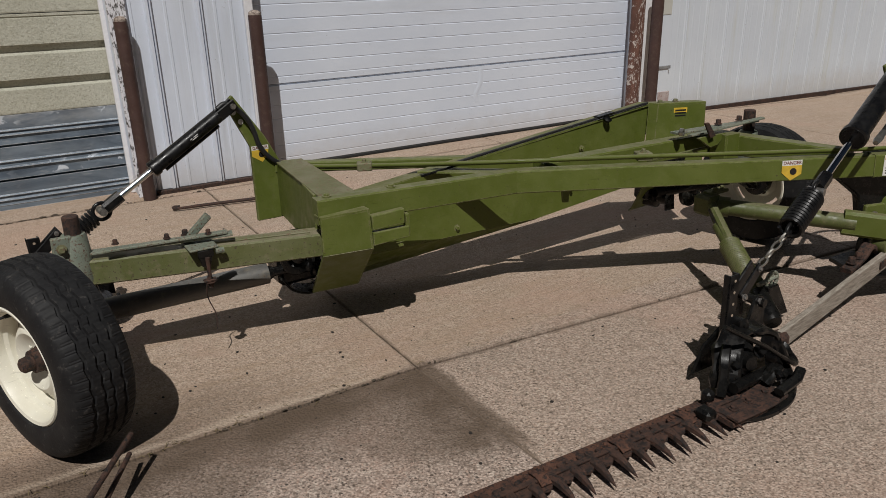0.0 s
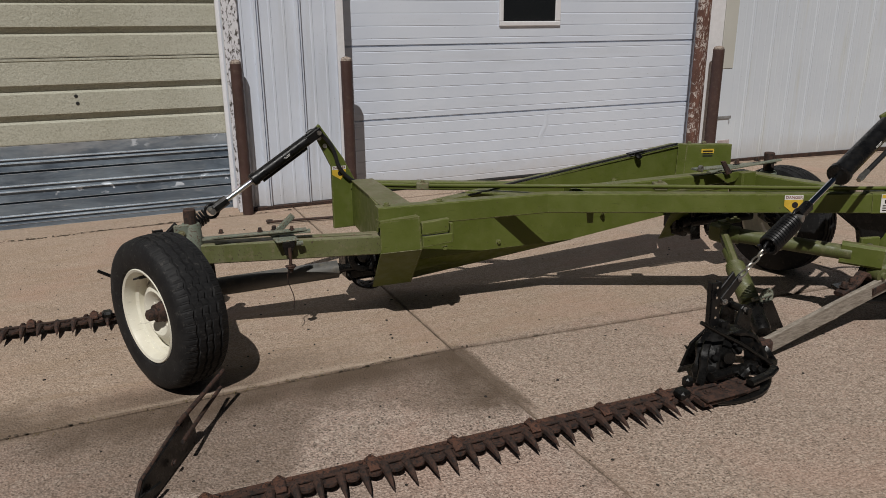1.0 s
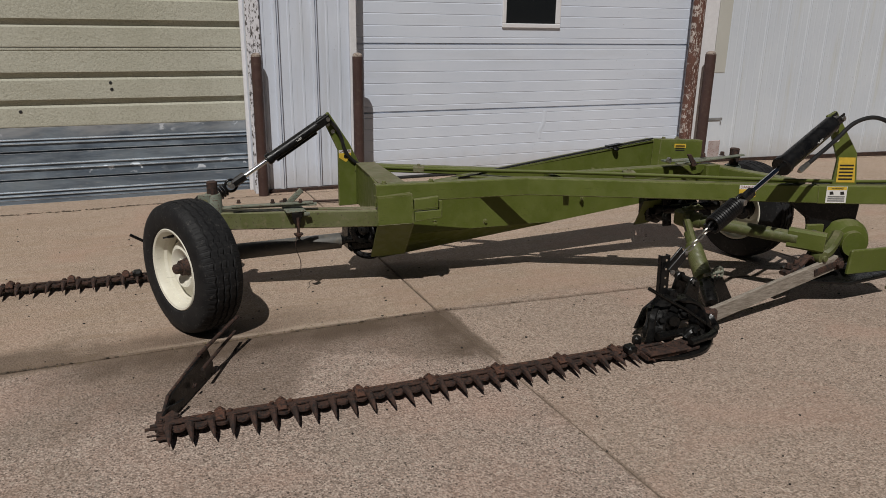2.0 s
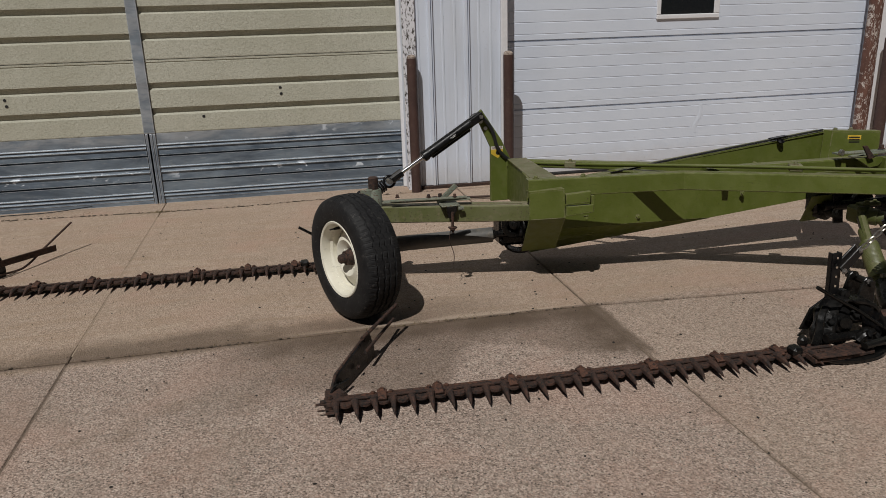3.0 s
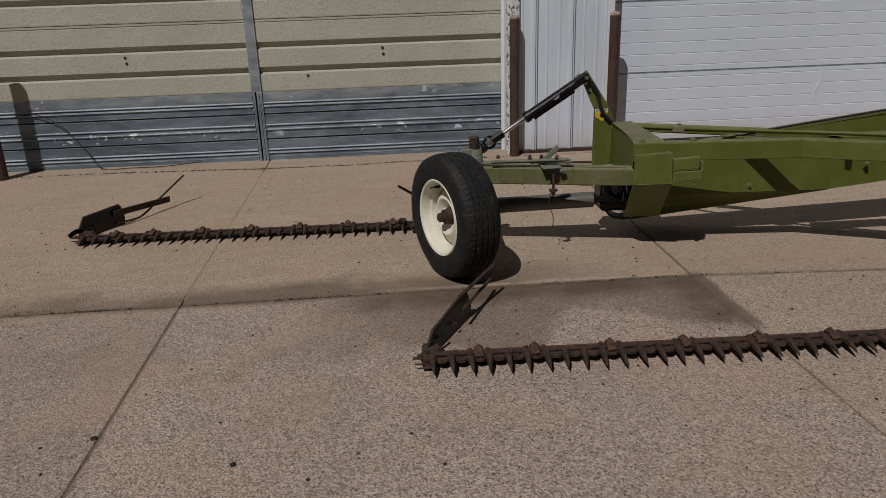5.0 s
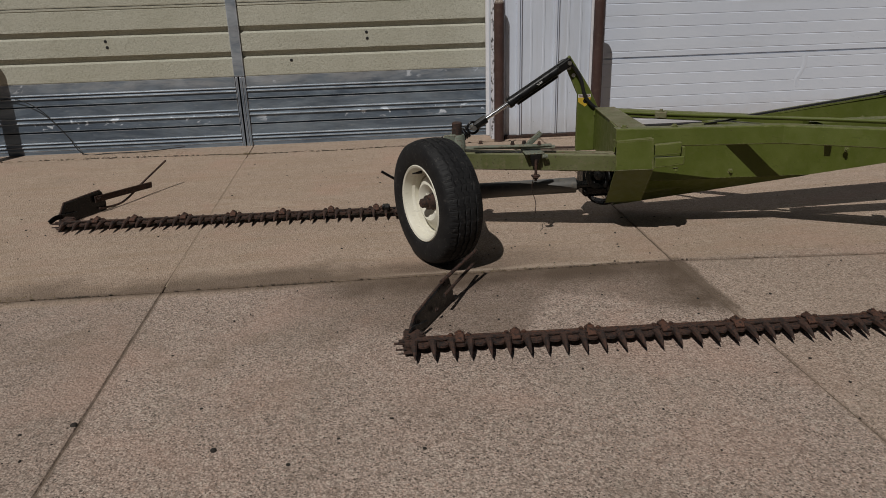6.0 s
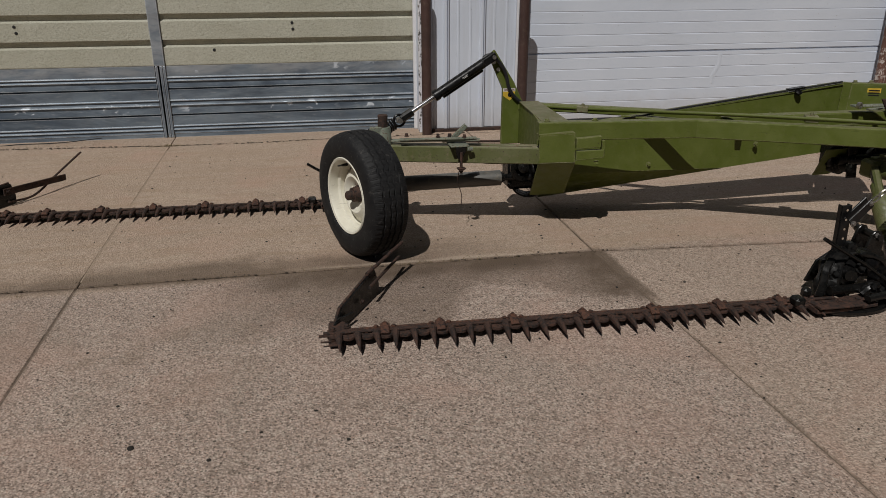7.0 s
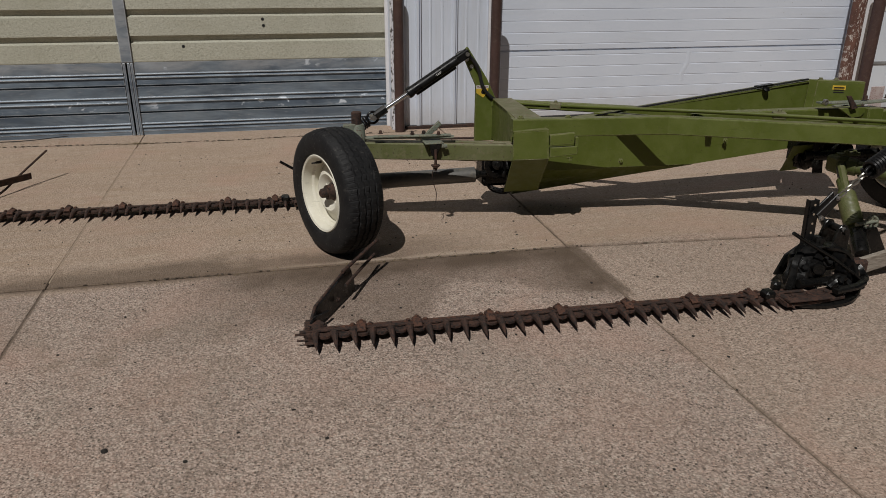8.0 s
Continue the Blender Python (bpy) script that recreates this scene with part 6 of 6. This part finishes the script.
    part("pitman_strap", sweep([b - u * 0.20 + Vector((0, -0.016, 0.0)), b + u * 0.03 + Vector((0, -0.016, 0))], rrect(0.008, 0.036, 0.002)), RUST_DARK, mower, "rusty strap")
    part("pitman_pin", bolt(b + Vector((0, -0.014, -0.005)), (0, -1, 0), 0.024, 0.026), RUST_DARK, mower)
    part("pitman_head", block(2.565, 2.655, 2.36, 2.425, 0.032, 0.115, 0.014), RUST_DARK, mower, "rusty pitman head")
    for t in (0.66, 0.72):
        part("bolt", bolt(a.lerp(b, t) + Vector((0.0, 0.05, 0.052)), (0, 0, 1), 0.015, 0.026), RUST_DARK, mower)
    part("bearing_cap", sweep(curve_pts([a.lerp(b, 0.62) + Vector((0, 0.05, 0.03)), a.lerp(b, 0.74) + Vector((0, 0.05, 0.045)), a.lerp(b, 0.80) + Vector((0, 0.05, 0.075)), a.lerp(b, 0.86) + Vector((0, 0.05, 0.03))], 4), rrect(0.05, 0.024, 0.006)), RUST_DARK, mower, "rusty bearing cap")
    # gearbox, hanger and guard
    part("gearbox", lathe([(-0.14, 0), (-0.14, 0.09), (-0.10, 0.125), (-0.02, 0.140), (0.03, 0.130), (0.07, 0.105), (0.075, 0.075), (0.10, 0.070), (0.10, 0)], (3.79, 2.58, 0.292), (-0.35, -0.93, 0.05), 36), GREEN, mower, "olive green gearbox")
    part("gearbox_arm", sweep(curve_pts([(3.46, 2.50, 0.250), (3.52, 2.48, 0.275), (3.58, 2.49, 0.325), (3.66, 2.53, 0.355)], 5), rrect(0.06, 0.055, 0.014)), GREEN_BRIGHT, mower, "yellow-green gearbox arm")
    part("arm_boss", lathe([(-0.03, 0), (-0.03, 0.036), (0.03, 0.036), (0.034, 0.018), (0.045, 0.016), (0.045, 0)], (3.46, 2.47, 0.262), (0, -1, 0), 18), GREEN_BRIGHT, mower)
    part("flywheel_guard", plate([(3.62, 2.40, 0.158), (3.95, 2.36, 0.158), (3.95, 2.36, 0.298), (3.632, 2.40, 0.298)], 0.022, None, 0.005), GREEN, mower)
    part("guard_shelf", plate([(3.32, 2.46, 0.150), (3.60, 2.36, 0.130), (3.95, 2.34, 0.150), (3.95, 2.62, 0.158), (3.40, 2.66, 0.158)], 0.02, None, 0.004), GREASE, mower, "dark greasy guard shelf")
    part("flywheel", lathe([(0, 0), (0, 0.11), (0.03, 0.11), (0.03, 0.05), (0.05, 0.045), (0.05, 0)], (3.64, 2.58, 0.20), (-0.35, -0.93, 0), 28), GREASE, mower, "greasy flywheel")
    part("hanger", plate([(3.60, 2.66, 0.33), (3.83, 2.56, 0.33), (3.85, 2.56, 0.545), (3.45, 2.76, 0.545), (3.58, 2.67, 0.42)], 0.05, None, 0.006), GREASE, mower, "dark hanger plate")
    part("hanger_plate", plate([(3.425, 2.55, 0.30), (3.525, 2.52, 0.30), (3.525, 2.52, 0.430), (3.425, 2.55, 0.430)], 0.02, None, 0.004), GREEN, mower)
    part("bolt", bolt((3.455, 2.530, 0.372), (-0.3, -1, 0), 0.022, 0.035), STEEL, mower)
    part("jack_leg", beam([(4.15, 2.35, 0.53), (4.15, 2.35, 0.02)], 0.06, 0.06, 0.006), GREEN, mower)
    part("jack_foot", block(4.05, 4.25, 2.25, 2.45, 0.0, 0.022, 0.004), GREEN, mower)


build_drive()

# ---------------------------------------------------------------- small things on the yard
def build_small():
    bm = sweep(curve_pts([(1.235, 5.79, 0.02), (1.20, 5.80, 0.02), (1.195, 5.765, 0.02), (1.25, 5.745, 0.02), (1.50, 5.70, 0.02), (2.30, 5.52, 0.02)], 6), circle(0.0095, 14))
    thing("hook_rod", "dark rusty iron rod with a hooked end lying on the concrete", "iron rod", bm, RUST_DARK)
    bm = sweep(curve_pts([(1.30, 5.775, 0.014), (1.6, 5.72, 0.014), (2.2, 5.60, 0.014)], 6), circle(0.007, 14))
    thing("iron_rod", "thin rusty iron rod lying on the concrete", "iron rod", bm, RUST_DARK)
    bm = sweep(curve_pts([(-3.30, DOOR_Y - 0.02, 0.50), (-3.17, DOOR_Y - 0.03, 0.505), (-2.98, DOOR_Y - 0.04, 0.40), (-2.80, DOOR_Y - 0.06, 0.18), (-2.68, DOOR_Y - 0.08, 0.012), (-2.45, DOOR_Y - 0.10, 0.010), (-2.12, DOOR_Y - 0.09, 0.010), (-1.80, DOOR_Y - 0.06, 0.03)], 7), circle(0.004, 6))
    thing("cable", "thin dark cable hanging down the bare steel door section", "cable", bm, RUBBER, m=SHED)


build_small()


def build_debris():
    """Clods, leaves and crumbs of asphalt on the yard."""
    rng = random.Random(11)
    spots = [(-1.182, 2.076, 0.012), (-0.672, 1.848, 0.011)]
    for x, y, r in spots:
        bm = bmesh.new()
        bmesh.ops.create_icosphere(bm, subdivisions=2, radius=r)
        for v in bm.verts:
            v.co *= 1 + 0.35 * noise.noise(v.co * 90)
            v.co.z = max(v.co.z, -r * 0.3) * 0.6
        thing("clod", "small dark clod lying on the concrete", "clod", bm, GRIT, group="clods on the yard", at=(x, y, r * 0.18))
    bm = bmesh.new()
    for _ in range(800):
        x, y = rng.uniform(-3.5, 5.5), rng.uniform(0.3, 6.0)
        r = rng.choice((0.003, 0.003, 0.004, 0.005, 0.006))
        own = bmesh.new()
        bmesh.ops.create_icosphere(own, subdivisions=1, radius=r, matrix=Matrix.Translation((x, y, r * 0.3)) @ Matrix.Diagonal((rng.uniform(0.7, 1.5), rng.uniform(0.7, 1.5), 0.6, 1)))
        bm = merge(bm, own)
    thing("crumbs", "scattered dark crumbs of grit on the concrete", "grit", bm, GRIT, kind="stuff")
    bm = bmesh.new()
    for _ in range(260):
        c = rng.choice(((-1.98, 3.25, 0.16, 0.02), (-2.6, 6.34, 0.5, 0.012), (0.6, 3.17, 1.4, 0.012), (-1.09, 6.17, 0.05, 0.02)))
        x, y = c[0] + rng.gauss(0, c[2]), c[1] + rng.gauss(0, c[3])
        a, l = rng.uniform(0, 6.28), rng.uniform(0.012, 0.035)
        bm = sweep([(x, y, 0.001), (x + 0.5 * l * math.cos(a), y + 0.5 * l * math.sin(a), 0.004 + l * 0.2), (x + l * math.cos(a), y + l * math.sin(a), 0.003)], rrect(0.002, 0.0012, 0.0005, 1), bm)
    thing("dry_weeds", "dry weed stalks and chaff caught in the joints", "weeds", bm, GRASS, kind="stuff")


build_debris()


EDGE = ((-6.0, 3.10), (-4.65, 3.089), (-3.74, 3.06), (-2.55, 2.96), (-1.83, 2.944), (-1.36, 2.977), (0.0, 3.0), (14.0, 3.0))


def broken_edge(p):
    """The crumbling line before the shed's apron, as a distance from the cross joint."""
    for (a, u), (b, v) in zip(EDGE, EDGE[1:]):
        if a <= p <= b:
            base = u + (v - u) * (p - a) / (b - a)
            return base + 0.012 * noise.noise(Vector((p * 4.0, 0.3, 0))) + 0.008 * noise.noise(Vector((p * 17.0, 5.1, 0)))
    return EDGE[0][1]


def lay(p, q, j):
    """Where a slab's point comes to lie: the joints are a little bent and one runs askew."""
    p += 0.034 * max(0.0, -q) * max(0.0, 1 - abs(p) / SLAB_W)
    skew = 0.075 * min(max(p, 0.0), 2.6) * max(0.0, 1 - abs(q) / SLAB_L)
    if j == 0:
        q *= broken_edge(p) / SLAB_L
    elif j == 1:
        q += broken_edge(p) - SLAB_L
    return SLAB_O + E1 * p + E2 * (q - skew)


def build_slabs():
    """The yard's slabs, each with worn edges; the joints between stay open."""
    for i in range(-4, 6):
        for j in range(-3, 2):
            gap, cross = 0.0028, 0.0075
            bm = bmesh.new()
            nx = 60 if j >= -1 and -3 <= i <= 1 else 8
            a0, a1 = i * SLAB_W + gap, (i + 1) * SLAB_W - gap
            b0, b1 = j * SLAB_L + (0.009 if j == 1 else cross), (j + 1) * SLAB_L - (0.009 if j == 0 else cross)
            rows = []
            for inset, z in ((0.0, -0.05), (0.0, -0.004), (0.004, 0.0)):
                ring = []
                corners = ((a0 + inset, b0 + inset), (a1 - inset, b0 + inset), (a1 - inset, b1 - inset), (a0 + inset, b1 - inset))
                for (p, q), (p2, q2) in zip(corners, corners[1:] + corners[:1]):
                    for k in range(nx):
                        t = k / nx
                        o = lay(p + (p2 - p) * t, q + (q2 - q) * t, j)
                        fray = 0.0024 if nx == 60 else 0.0
                        o.x += fray * noise.noise(Vector((o.x * 11, o.y * 11, i * 3.1 + j)))
                        o.y += fray * noise.noise(Vector((o.x * 13, o.y * 13, j * 2.7 - i)))
                        ring.append(bm.verts.new((o.x, o.y, z + fall(o.x))))
                rows.append(ring)
            n = len(rows[0])
            for r0, r1 in zip(rows, rows[1:]):
                for k in range(n):
                    bm.faces.new((r0[k], r0[(k + 1) % n], r1[(k + 1) % n], r1[k]))
            bm.faces.new(rows[-1])
            part("concrete_slab", bm, CONCRETE, ground, smooth=False)
    pts = [lay(-SLAB_W, q, 0) + Vector((0, 0, -0.0075)) for q in [0.08 + 0.12 * k for k in range(25)]]
    part("joint_filler", sweep(pts, rrect(0.009, 0.012, 0.002)), FILLER, ground, "pale mortar packed into a joint")
    for p in (-SLAB_W, 0.0):
        pts = [lay(p, -q, -1) + Vector((0, 0, -0.0100)) for q in [0.02 + 0.15 * k for k in range(30)]]
        part("joint_filler", sweep(pts, rrect(0.014, 0.012, 0.002)), EARTH, ground, "brown earth packed into a joint")


build_slabs()


def build_crack_litter():
    """Crumbled concrete, earth and chaff lodged in the broken edge before the shed."""
    rng = random.Random(21)
    bm = bmesh.new()
    for k in range(640):
        if k < 420:
            o = lay(rng.triangular(-5.0, 0.2, -3.2), SLAB_L, 0) + Vector((0, rng.gauss(0.002, 0.010), 0))
            r = rng.choice((0.003, 0.004, 0.005, 0.007, 0.010))
        else:
            o = lay(rng.choice((rng.uniform(-3.4, 2.0), rng.gauss(-3.0, 0.07), rng.gauss(-1.9, 0.10), rng.gauss(-0.5, 0.2))), 0.0, -1) + Vector((0, rng.gauss(0.0, 0.006), 0))
            r = rng.choice((0.002, 0.003, 0.004, 0.006))
        own = bmesh.new()
        bmesh.ops.create_icosphere(own, subdivisions=1, radius=r, matrix=Matrix.Translation((o.x, o.y, r * 0.2)) @ Matrix.Diagonal((rng.uniform(0.8, 2.2), rng.uniform(0.6, 1.2), 0.5, 1)))
        bm = merge(bm, own)
    thing("crumbled_earth", "brown earth and crumbs lodged in the concrete joints", "earth", bm, DIRT, kind="stuff")


build_crack_litter()
